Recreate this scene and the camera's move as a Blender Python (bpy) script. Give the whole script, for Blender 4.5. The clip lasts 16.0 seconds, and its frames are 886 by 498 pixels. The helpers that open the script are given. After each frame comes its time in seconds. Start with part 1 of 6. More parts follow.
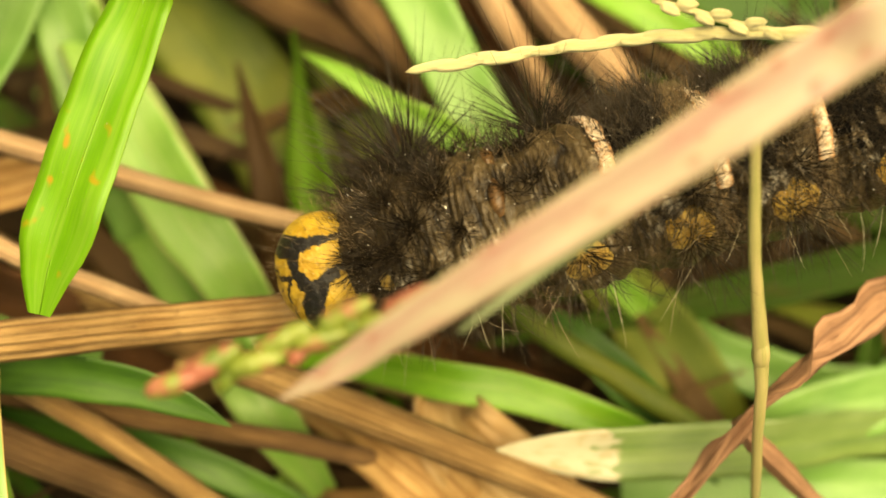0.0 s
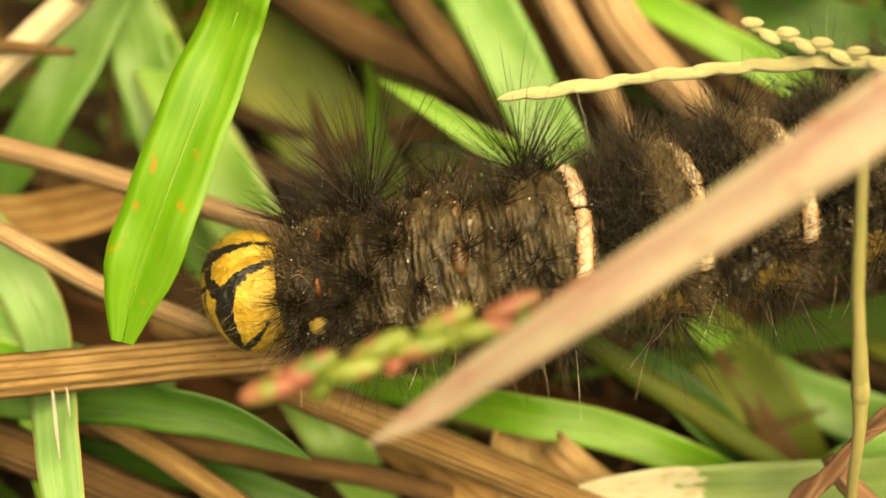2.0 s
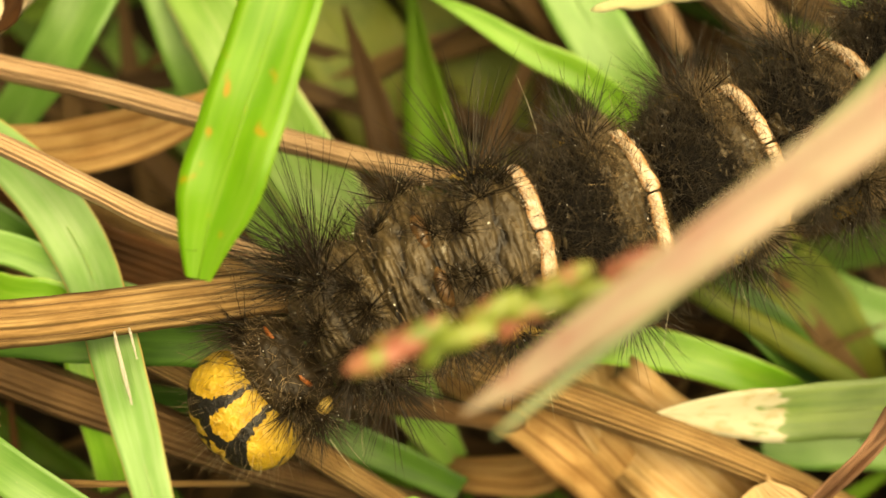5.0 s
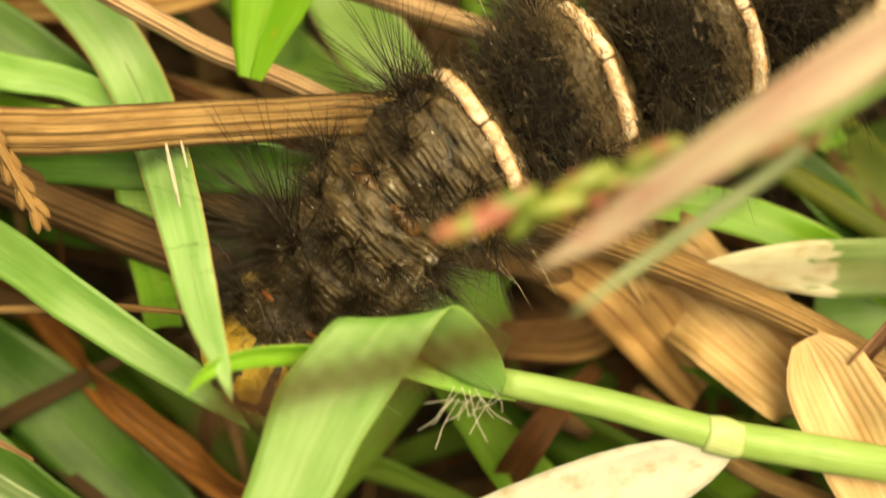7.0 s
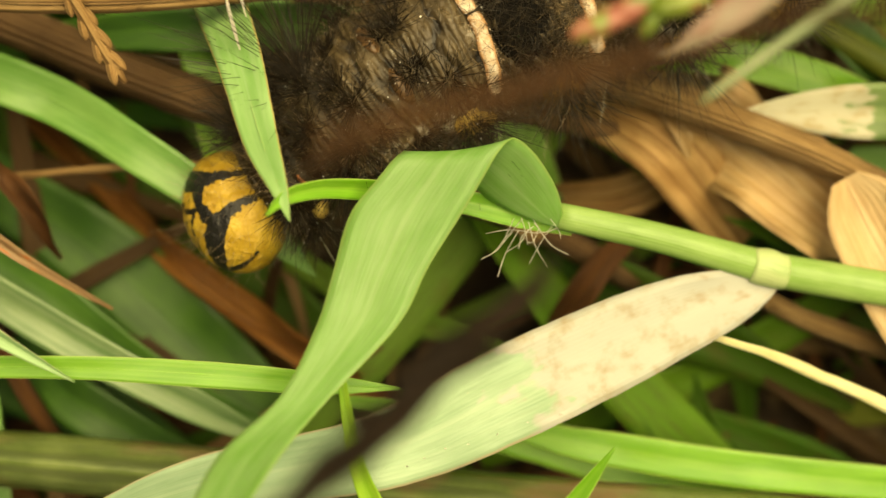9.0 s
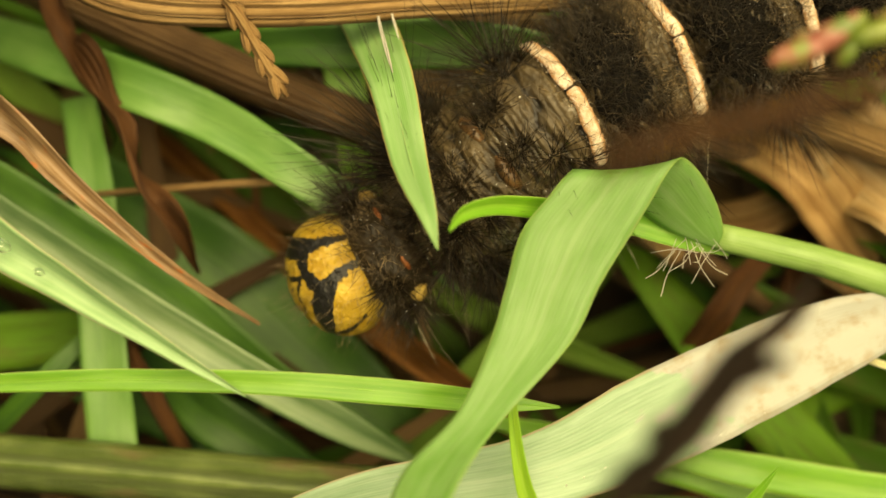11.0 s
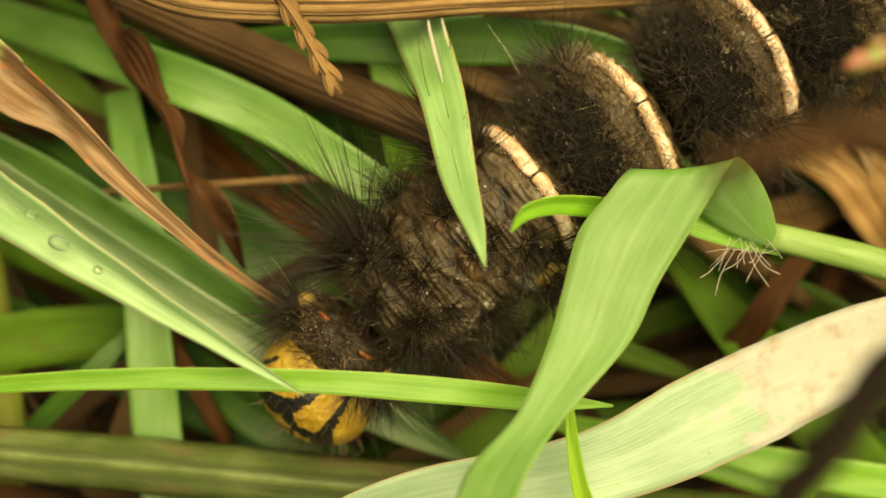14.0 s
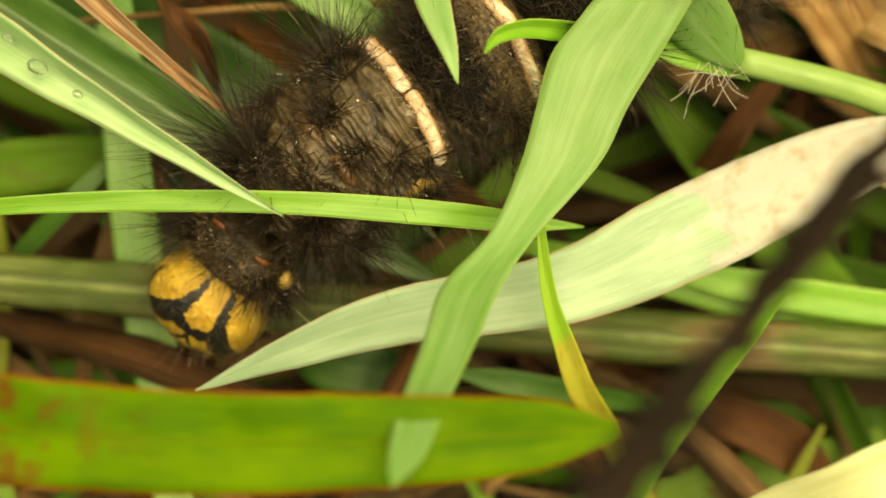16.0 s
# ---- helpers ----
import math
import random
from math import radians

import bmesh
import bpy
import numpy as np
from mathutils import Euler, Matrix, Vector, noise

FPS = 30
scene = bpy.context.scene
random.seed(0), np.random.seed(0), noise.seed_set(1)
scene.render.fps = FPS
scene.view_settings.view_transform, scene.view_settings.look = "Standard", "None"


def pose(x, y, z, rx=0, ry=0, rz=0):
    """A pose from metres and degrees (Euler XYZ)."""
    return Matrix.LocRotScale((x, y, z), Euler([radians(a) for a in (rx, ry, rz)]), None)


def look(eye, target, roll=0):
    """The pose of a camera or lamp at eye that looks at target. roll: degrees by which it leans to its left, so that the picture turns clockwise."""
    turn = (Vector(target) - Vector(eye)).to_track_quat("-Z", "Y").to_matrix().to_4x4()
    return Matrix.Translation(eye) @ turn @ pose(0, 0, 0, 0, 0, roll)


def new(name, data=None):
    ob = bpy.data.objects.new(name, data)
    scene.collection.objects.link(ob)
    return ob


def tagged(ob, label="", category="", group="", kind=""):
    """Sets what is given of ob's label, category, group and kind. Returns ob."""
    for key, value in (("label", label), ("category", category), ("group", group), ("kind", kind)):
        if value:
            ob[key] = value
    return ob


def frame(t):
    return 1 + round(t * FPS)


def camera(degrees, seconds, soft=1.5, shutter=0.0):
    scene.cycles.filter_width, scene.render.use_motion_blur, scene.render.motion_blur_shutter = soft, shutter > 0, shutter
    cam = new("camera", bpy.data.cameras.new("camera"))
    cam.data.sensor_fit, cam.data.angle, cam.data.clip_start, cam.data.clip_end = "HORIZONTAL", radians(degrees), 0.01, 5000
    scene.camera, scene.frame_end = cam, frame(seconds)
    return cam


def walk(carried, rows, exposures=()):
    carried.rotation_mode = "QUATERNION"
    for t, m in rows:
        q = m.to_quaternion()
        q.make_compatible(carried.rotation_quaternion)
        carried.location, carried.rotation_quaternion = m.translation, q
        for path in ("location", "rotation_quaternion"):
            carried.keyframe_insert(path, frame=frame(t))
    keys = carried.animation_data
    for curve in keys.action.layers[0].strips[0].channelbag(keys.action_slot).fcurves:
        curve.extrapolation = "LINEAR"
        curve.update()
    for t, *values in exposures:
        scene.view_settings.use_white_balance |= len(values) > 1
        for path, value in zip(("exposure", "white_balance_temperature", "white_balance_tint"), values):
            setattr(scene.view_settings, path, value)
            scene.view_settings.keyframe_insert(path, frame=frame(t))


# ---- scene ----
# A hairy caterpillar crawling through a mat of grass and dead stems, close up.
# Camera -------------------------------------------------------------------
cam = camera(36.0, 16.0, shutter=0.5)
cam.data.dof.use_dof, cam.data.dof.focus_distance, cam.data.dof.aperture_fstop = True, 0.0695, 23.0
PATH = [
    (0, 0.00018, -0.02497, 0.09917, 19.76, 0.18, -0.11),
    (0.5, -0.00304, -0.02561, 0.09811, 19.89, -1.45, -0.48),
    (1, -0.00364, -0.02568, 0.09825, 19.69, -1.64, -0.29),
    (1.5, -0.00401, -0.02454, 0.09822, 19.78, -0.99, 0.33),
    (2, -0.00326, -0.02482, 0.09785, 21.29, 0.86, 0.76),
    (2.5, -0.00582, -0.02531, 0.09691, 22.00, 0.97, 1.23),
    (3, -0.00695, -0.02517, 0.09622, 21.83, 0.69, 1.02),
    (3.2, -0.00736, -0.02434, 0.09566, 21.13, 0.19, 0.80),
    (5.3, -0.01308, -0.02319, 0.09370, 17.75, -2.32, -2.06),
    (5.5, -0.01344, -0.02397, 0.09231, 17.63, -1.66, -1.81),
    (6, -0.01252, -0.02656, 0.09125, 17.57, -0.03, -0.26),
    (6.5, -0.01201, -0.03147, 0.09126, 20.01, -0.48, 0.92),
    (7, -0.01177, -0.03485, 0.09019, 20.64, -0.50, 0.50),
    (7.5, -0.01156, -0.03879, 0.08925, 19.33, 0.15, 0.17),
    (8, -0.01200, -0.04066, 0.09017, 18.79, 0.46, -0.01),
    (8.5, -0.01311, -0.04219, 0.09155, 19.24, 0.59, -0.37),
    (9, -0.01420, -0.04320, 0.09091, 20.08, 0.48, -0.65),
    (9.5, -0.01687, -0.04406, 0.08931, 21.73, 0.63, -0.65),
    (9.7, -0.01743, -0.04458, 0.08937, 22.20, 0.86, -0.39),
    (11.8, -0.02626, -0.04297, 0.09112, 19.35, -1.53, -0.40),
    (12, -0.02614, -0.04306, 0.09070, 18.95, -1.25, -0.52),
    (12.5, -0.02525, -0.04546, 0.08996, 19.70, -0.50, -0.18),
    (13, -0.02590, -0.04430, 0.09044, 19.11, -0.15, 0.19),
    (13.5, -0.02704, -0.04315, 0.09058, 19.29, -1.79, -0.39),
    (14, -0.02760, -0.04261, 0.09085, 20.37, -1.53, -0.35),
    (14.5, -0.02850, -0.04321, 0.09028, 19.99, -0.73, 0.10),
    (15, -0.02827, -0.04616, 0.08922, 20.29, -1.59, -0.11),
    (15.5, -0.02699, -0.04508, 0.09036, 14.74, -2.74, -1.35),
    (16, -0.02765, -0.04460, 0.09193, 14.25, -2.45, -0.92),
]
walk(cam, [(t, pose(x, y, z, rx, ry, rz)) for t, x, y, z, rx, ry, rz in PATH], [(0, 0.86, 10300, 6), (3, 0.68, 10300, 6), (5.5, 0.78, 10300, 6), (7, 0.74, 9900, 5), (9, 0.46, 10000, 1), (12, 0.42, 10000, 1), (16, 0.56, 10000, 1)])

# Light: hazy daylight -------------------------------------------------------
world = bpy.data.worlds.new("sky")
scene.world = world
world.use_nodes = True
sky = world.node_tree.nodes.new("ShaderNodeTexSky")
sky.sky_type, sky.sun_disc = "NISHITA", False
sky.sun_elevation, sky.sun_rotation = radians(73), radians(90)
world.node_tree.links.new(sky.outputs[0], world.node_tree.nodes["Background"].inputs[0])
world.node_tree.nodes["Background"].inputs[1].default_value = 0.046
sun = new("sun", bpy.data.lights.new("sun", "SUN"))
sun.data.energy, sun.data.angle, sun.data.color = 6.9, radians(75), (1.0, 0.91, 0.70)
sun.matrix_world = look((0.30, 0.0, 1.0), (0, 0, 0))

# The grass mat's own axes, in millimetres: x along, y up the picture's slope, z out towards the sky
MAT = Matrix(((1, 0, 0, 0), (0, math.sin(radians(70)), -math.cos(radians(70)), 0), (0, math.cos(radians(70)), math.sin(radians(70)), 30), (0, 0, 0, 1)))
MAT = Matrix.Diagonal((0.001, 0.001, 0.001, 1)) @ MAT
MAT3 = np.array(MAT.to_3x3())


def to_world(p):
    return np.asarray(p, float) @ MAT3.T + np.array(MAT.translation)


# Materials ------------------------------------------------------------------
class Nodes:
    """A small builder for node materials."""

    def __init__(self, name):
        self.mat = bpy.data.materials.new(name)
        self.mat.use_nodes = True
        self.t = self.mat.node_tree
        self.bsdf = self.t.nodes["Principled BSDF"]
        self.out = self.t.nodes["Material Output"]

    def put(self, node, sock, v):
        if isinstance(v, bpy.types.NodeSocket):
            self.t.links.new(v, node.inputs[sock])
        elif isinstance(v, (tuple, list)) and len(v) == 3 and node.inputs[sock].type == "RGBA":
            node.inputs[sock].default_value = (*v, 1)
        else:
            node.inputs[sock].default_value = v

    def add(self, kind, out=0, **ins):
        n = self.t.nodes.new(kind)
        for k, v in ins.items():
            self.put(n, k.replace("_", " "), v)
        return n.outputs[out]

    def attribute(self, name):
        n = self.t.nodes.new("ShaderNodeAttribute")
        n.attribute_name = name
        return n.outputs["Fac"]

    def math(self, op, a, b=0.0, c=0.0, clamp=False):
        n = self.t.nodes.new("ShaderNodeMath")
        n.operation, n.use_clamp = op, clamp
        for i, v in enumerate((a, b, c)):
            self.put(n, i, v)
        return n.outputs[0]

    def mix(self, f, a, b, blend="MIX"):
        n = self.t.nodes.new("ShaderNodeMix")
        n.data_type, n.blend_type = "RGBA", blend
        for i, v in ((0, f), (6, a), (7, b)):
            self.put(n, i, v)
        return n.outputs[2]

    def noise(self, vec, scale, detail=3.0, rough=0.55):
        return self.add("ShaderNodeTexNoise", 0, Vector=vec, Scale=scale, Detail=detail, Roughness=rough)

    def step(self, v, lo, hi):
        n = self.t.nodes.new("ShaderNodeMapRange")
        n.interpolation_type = "SMOOTHSTEP"
        for i, x in enumerate((v, lo, hi, 0.0, 1.0)):
            self.put(n, i, x)
        return n.outputs[0]

    def object_at(self):
        return self.t.nodes.new("ShaderNodeTexCoord").outputs["Object"]

    def uv(self, sx, sy):
        m = self.t.nodes.new("ShaderNodeMapping")
        self.t.links.new(self.t.nodes.new("ShaderNodeUVMap").outputs[0], m.inputs[0])
        m.inputs["Scale"].default_value = (sx, sy, 1)
        return m.outputs[0]

    def along(self):
        """u across the blade (0 to 1), v along it in millimetres."""
        n = self.t.nodes.new("ShaderNodeSeparateXYZ")
        self.t.links.new(self.t.nodes.new("ShaderNodeUVMap").outputs[0], n.inputs[0])
        return n.outputs[0], n.outputs[1]

    def bump(self, height, strength, distance=0.0001):
        return self.add("ShaderNodeBump", 0, Strength=strength, Distance=distance, Height=height)

    def finish(self, color, rough, normal=None, glow=None, specular=0.5, sheen=0.0):
        self.put(self.bsdf, "Base Color", color)
        self.put(self.bsdf, "Roughness", rough)
        self.put(self.bsdf, "Specular IOR Level", specular)
        self.put(self.bsdf, "Sheen Weight", sheen)
        if normal is not None:
            self.put(self.bsdf, "Normal", normal)
        if glow:  # light that passes through a thin leaf
            share, tint = glow
            tr = self.add("ShaderNodeBsdfTranslucent", 0, Color=tint)
            m = self.t.nodes.new("ShaderNodeMixShader")
            self.put(m, 0, share)
            self.t.links.new(self.bsdf.outputs[0], m.inputs[1])
            self.t.links.new(tr, m.inputs[2])
            self.t.links.new(m.outputs[0], self.out.inputs[0])
        return self.mat


def leaf_material(name, low, high, vein=(0.35, 0.5, 0.1), spots=None, pale=None, edge=None, thin=0.35, rough=0.36, veins=22.0, spot_size=1.0, spot_end=None, ridge=1.0, gloss=0.55):
    """A grass blade: parallel veins, blotches, and what is given of rust spots, a bleached end and a tinted edge."""
    n = Nodes(name)
    u, v = n.along()
    rnd = n.add("ShaderNodeObjectInfo", "Random")
    wide = n.noise(n.uv(1.2, 0.11), 1.7, 4.0)
    fine = n.noise(n.uv(60.0, 0.35), 1.0, 3.0, 0.6)
    color = n.mix(n.step(wide, 0.3, 0.7), low, high)
    color = n.mix(n.math("MULTIPLY", n.step(fine, 0.35, 0.75), 0.4), color, tuple(0.6 * c for c in low))
    streak = n.noise(n.uv(11.0, 0.05), 1.0, 4.0, 0.6)
    color = n.mix(n.math("MULTIPLY", n.step(streak, 0.42, 0.68), 0.22), color, vein)
    wave = n.math("SINE", n.math("MULTIPLY", u, veins * 6.283))
    line = n.step(wave, 0.55, 1.0)
    color = n.mix(n.math("MULTIPLY", line, 0.06 * ridge), color, vein)
    mid = n.step(n.math("ABSOLUTE", n.math("SUBTRACT", u, 0.5)), 0.045, 0.012)
    color = n.mix(n.math("MULTIPLY", mid, 0.2), color, vein)
    if edge:
        side = n.step(n.math("ABSOLUTE", n.math("SUBTRACT", u, 0.5)), 0.462, 0.492)
        color = n.mix(n.math("MULTIPLY", side, 0.75), color, edge)
    if pale:
        start, width, tone = pale
        place = n.math("ADD", v, n.math("MULTIPLY", n.math("SUBTRACT", n.noise(n.uv(2.2, 0.26), 1.4, 2.6, 0.55), 0.5), width * 2.2))
        part_pale = n.step(place, start + 0.12 * width, start - 0.12 * width)
        stain = n.mix(n.step(n.noise(n.uv(3.0, 0.5), 1.3, 4.0), 0.45, 0.75), tone, tuple(c * k for c, k in zip(tone, (0.8, 0.62, 0.45))))
        color = n.mix(n.math("MULTIPLY", part_pale, 0.93), color, stain)
    if spots:
        tone, much = spots
        blot = n.noise(n.uv(2.3 / spot_size, 0.42 / spot_size), 1.5, 2.0 + 2.0 * (spot_size > 1), 0.4 + 0.2 * (spot_size > 1))
        at = n.step(blot, 0.68 - much, 0.82 - much)
        if spot_end:
            at = n.math("MULTIPLY", at, n.step(v, spot_end + 5.0, spot_end - 5.0))
        color = n.mix(n.math("MULTIPLY", at, 0.85), color, tone)
    speck = n.step(n.noise(n.uv(22.0, 3.6), 1.3, 1.0), 0.74, 0.8)
    color = n.mix(n.math("MULTIPLY", speck, 0.4), color, (0.5, 0.48, 0.3))
    hue = n.t.nodes.new("ShaderNodeHueSaturation")
    n.put(hue, "Value", n.math("ADD", 0.88, n.math("MULTIPLY", rnd, 0.24)))
    n.put(hue, "Color", color)
    height = n.math("ADD", n.math("MULTIPLY", wave, 0.5), n.math("MULTIPLY", fine, 0.9))
    tint = n.mix(0.5, hue.outputs[0], (0.26, 0.63, 0.07), "MIX") if thin > 0.3 else hue.outputs[0]
    return n.finish(hue.outputs[0], n.math("ADD", rough - 0.1, n.math("MULTIPLY", fine, 0.3)), n.bump(height, min(1.0, 0.16 * ridge), 0.00004 * ridge), (thin, tint), gloss)


def straw_material(name, low, high, dark=(0.07, 0.035, 0.015), grooves=9.0, thin=0.0, red=None, rough=0.6):
    """Dead straw: fibres along the stem, dark grooves, mould stains."""
    n = Nodes(name)
    u, v = n.along()
    wide = n.noise(n.uv(1.4, 0.12), 1.6, 5.0, 0.6)
    fibre = n.noise(n.uv(34.0, 0.22), 1.0, 4.0, 0.65)
    color = n.mix(n.step(wide, 0.3, 0.72), low, high)
    color = n.mix(n.math("MULTIPLY", n.step(fibre, 0.42, 0.72), 0.7), color, tuple(0.45 * a + 0.55 * b for a, b in zip(low, dark)))
    wave = n.math("SINE", n.math("ADD", n.math("MULTIPLY", u, grooves * 6.283), n.math("MULTIPLY", fibre, 2.0)))
    color = n.mix(n.math("MULTIPLY", n.step(wave, 0.6, 1.0), 0.75), color, dark)
    stain = n.step(n.noise(n.uv(3.0, 0.35), 1.8, 5.0, 0.7), 0.58, 0.72)
    color = n.mix(n.math("MULTIPLY", stain, 0.5), color, dark)
    if red:
        color = n.mix(n.step(n.noise(n.uv(1.2, 0.1), 1.3, 3.0), 0.46, 0.66), color, red)
    hue = n.t.nodes.new("ShaderNodeHueSaturation")
    n.put(hue, "Value", n.math("ADD", 0.85, n.math("MULTIPLY", n.add("ShaderNodeObjectInfo", "Random"), 0.3)))
    n.put(hue, "Color", color)
    height = n.math("ADD", wave, n.math("MULTIPLY", fibre, 2.0))
    return n.finish(hue.outputs[0], rough, n.bump(height, 0.7, 0.0001), (thin, hue.outputs[0]) if thin else None, 0.2)


GREEN = leaf_material("fresh_green_blade", (0.115, 0.33, 0.02), (0.19, 0.44, 0.045), edge=(0.5, 0.62, 0.2))
LIGHT = leaf_material("pale_yellow_blade", (0.42, 0.46, 0.22), (0.52, 0.54, 0.30), vein=(0.6, 0.62, 0.4), thin=0.25)
MID = leaf_material("mid_green_blade", (0.10, 0.26, 0.045), (0.17, 0.34, 0.085), vein=(0.22, 0.40, 0.11), thin=0.25)
RUSTY = leaf_material("rust_spotted_blade", (0.10, 0.30, 0.010), (0.155, 0.38, 0.022), spots=((0.50, 0.22, 0.02), 0.04), edge=(0.16, 0.34, 0.02), veins=34.0, ridge=0.5, thin=0.45)
SOFT = leaf_material("light_green_blade", (0.16, 0.35, 0.06), (0.24, 0.44, 0.10), vein=(0.4, 0.52, 0.22), edge=(0.5, 0.42, 0.24))
# Dark green, deepened further: shade low in the mat is in the colour
DEEP = leaf_material("shade_deepened_green_blade", (0.022, 0.082, 0.006), (0.052, 0.145, 0.012), vein=(0.08, 0.20, 0.03), thin=0.25, rough=0.5)
MOSSY = leaf_material("olive_blade", (0.07, 0.115, 0.010), (0.14, 0.165, 0.015), vein=(0.18, 0.22, 0.03), thin=0.25, rough=0.62)
GREY = leaf_material("greyish_green_blade", (0.085, 0.17, 0.055), (0.17, 0.26, 0.11), vein=(0.34, 0.42, 0.26), thin=0.25, rough=0.3)
STREAK = leaf_material("streaked_green_blade", (0.19, 0.39, 0.11), (0.28, 0.48, 0.18), vein=(0.42, 0.56, 0.32), edge=(0.55, 0.3, 0.12), spots=((0.5, 0.42, 0.12), -0.06))
BLEACHED = leaf_material("half_bleached_blade", (0.25, 0.41, 0.23), (0.35, 0.51, 0.33), vein=(0.50, 0.62, 0.42), thin=0.28, edge=(0.50, 0.36, 0.24), pale=(15.0, 6.0, (0.45, 0.45, 0.40)))
PALE = leaf_material("pale_backed_blade", (0.12, 0.21, 0.06), (0.20, 0.29, 0.11), pale=(51.5, -4.5, (0.58, 0.54, 0.40)))
BLOTCHED = leaf_material("blotched_blade", (0.045, 0.130, 0.002), (0.105, 0.215, 0.004), vein=(0.12, 0.22, 0.008), thin=0.28, rough=0.7, spots=((0.13, 0.030, 0.004), 0.215), edge=(0.34, 0.055, 0.005), spot_size=1.2, spot_end=76.0, gloss=0.15)
FLUSHED = leaf_material("pink_flushed_blade", (0.33, 0.29, 0.20), (0.33, 0.175, 0.15), vein=(0.45, 0.38, 0.3), spots=((0.26, 0.06, 0.04), 0.085), edge=(0.34, 0.34, 0.14), thin=0.2)
AUTUMN = leaf_material("yellowing_dry_leaf", (0.12, 0.062, 0.024), (0.28, 0.165, 0.08), vein=(0.45, 0.33, 0.2), spots=((0.36, 0.10, 0.020), 0.09), edge=(0.12, 0.05, 0.018), pale=(53.5, 3.0, (0.30, 0.31, 0.13)), thin=0.15, veins=5.0, ridge=1.6, rough=0.5)
TIPPED = leaf_material("yellow_tipped_blade", (0.20, 0.42, 0.03), (0.30, 0.48, 0.05), pale=(7.8, -1.6, (0.38, 0.36, 0.05)))
STRAW = straw_material("dead_straw", (0.23, 0.13, 0.05), (0.38, 0.245, 0.11), dark=(0.05, 0.022, 0.008))
PINKISH = straw_material("pinkish_straw", (0.40, 0.25, 0.14), (0.52, 0.36, 0.22), grooves=6.0)
BONE = straw_material("bleached_straw", (0.50, 0.40, 0.27), (0.68, 0.57, 0.42), dark=(0.25, 0.17, 0.09), grooves=3.0)
# Brown with the shade over the low and rear stems put into its tones
BROWN = straw_material("shade_darkened_brown_stem", (0.075, 0.041, 0.017), (0.165, 0.094, 0.042))
RUSSET = straw_material("russet_dry_leaf", (0.06, 0.024, 0.008), (0.14, 0.056, 0.019), thin=0.15)
BLUSHED = straw_material("blushed_dry_stem", (0.20, 0.105, 0.065), (0.35, 0.20, 0.12), dark=(0.12, 0.06, 0.035), grooves=3.0)
EMBER = straw_material("orange_dry_leaf", (0.16, 0.058, 0.014), (0.30, 0.125, 0.03), thin=0.2, grooves=4.0)
RUDDY = straw_material("ruddy_husk", (0.06, 0.026, 0.009), (0.115, 0.05, 0.016), dark=(0.025, 0.011, 0.004))
TAN = straw_material("tan_dry_leaf", (0.30, 0.165, 0.062), (0.45, 0.29, 0.13), dark=(0.16, 0.075, 0.026), thin=0.2, grooves=4.0)
CREAM = leaf_material("cream_dry_leaf", (0.42, 0.26, 0.11), (0.60, 0.43, 0.23), vein=(0.68, 0.54, 0.34), thin=0.2, veins=13.0, ridge=2.5, rough=0.5)
HUSK = leaf_material("crinkled_dry_leaf", (0.34, 0.18, 0.06), (0.56, 0.38, 0.17), vein=(0.68, 0.52, 0.30), thin=0.2, veins=8.0, ridge=4.0, rough=0.5)
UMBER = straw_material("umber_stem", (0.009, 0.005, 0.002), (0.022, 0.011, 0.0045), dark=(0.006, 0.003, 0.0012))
CULM = leaf_material("green_culm", (0.17, 0.32, 0.06), (0.27, 0.43, 0.12), vein=(0.42, 0.55, 0.26), thin=0.15, veins=14.0)
THICK = straw_material("aging_green_culm", (0.050, 0.080, 0.014), (0.15, 0.19, 0.062), dark=(0.04, 0.055, 0.014), grooves=2.3, red=(0.13, 0.085, 0.04), rough=0.34)
GRAIN = straw_material("cream_grain", (0.60, 0.55, 0.27), (0.76, 0.72, 0.45), dark=(0.55, 0.48, 0.22), grooves=1.0, rough=0.3)


def bud_material():
    n = Nodes("red_green_bud")
    at = n.object_at()
    color = n.mix(n.step(n.noise(at, 260.0, 3.0), 0.35, 0.65), (0.075, 0.12, 0.016), (0.165, 0.205, 0.036))
    color = n.mix(n.math("MULTIPLY", n.step(n.noise(at, 620.0, 2.0), 0.46, 0.57), 0.85), color, (0.28, 0.075, 0.062))
    return n.finish(color, 0.4, n.bump(n.noise(at, 1300.0, 4.0), 0.9, 0.0003))


BUD = bud_material()
RIMMED = leaf_material("pale_rimmed_blade", (0.22, 0.41, 0.16), (0.35, 0.55, 0.28), vein=(0.6, 0.72, 0.4), edge=(0.50, 0.34, 0.24), rough=0.3)
SALLOW = leaf_material("sallow_stalk", (0.25, 0.26, 0.08), (0.40, 0.33, 0.15), vein=(0.5, 0.45, 0.25), thin=0.1)
JOINT = leaf_material("pale_joint", (0.26, 0.40, 0.13), (0.42, 0.50, 0.24), vein=(0.6, 0.68, 0.35), thin=0.15, veins=14.0)


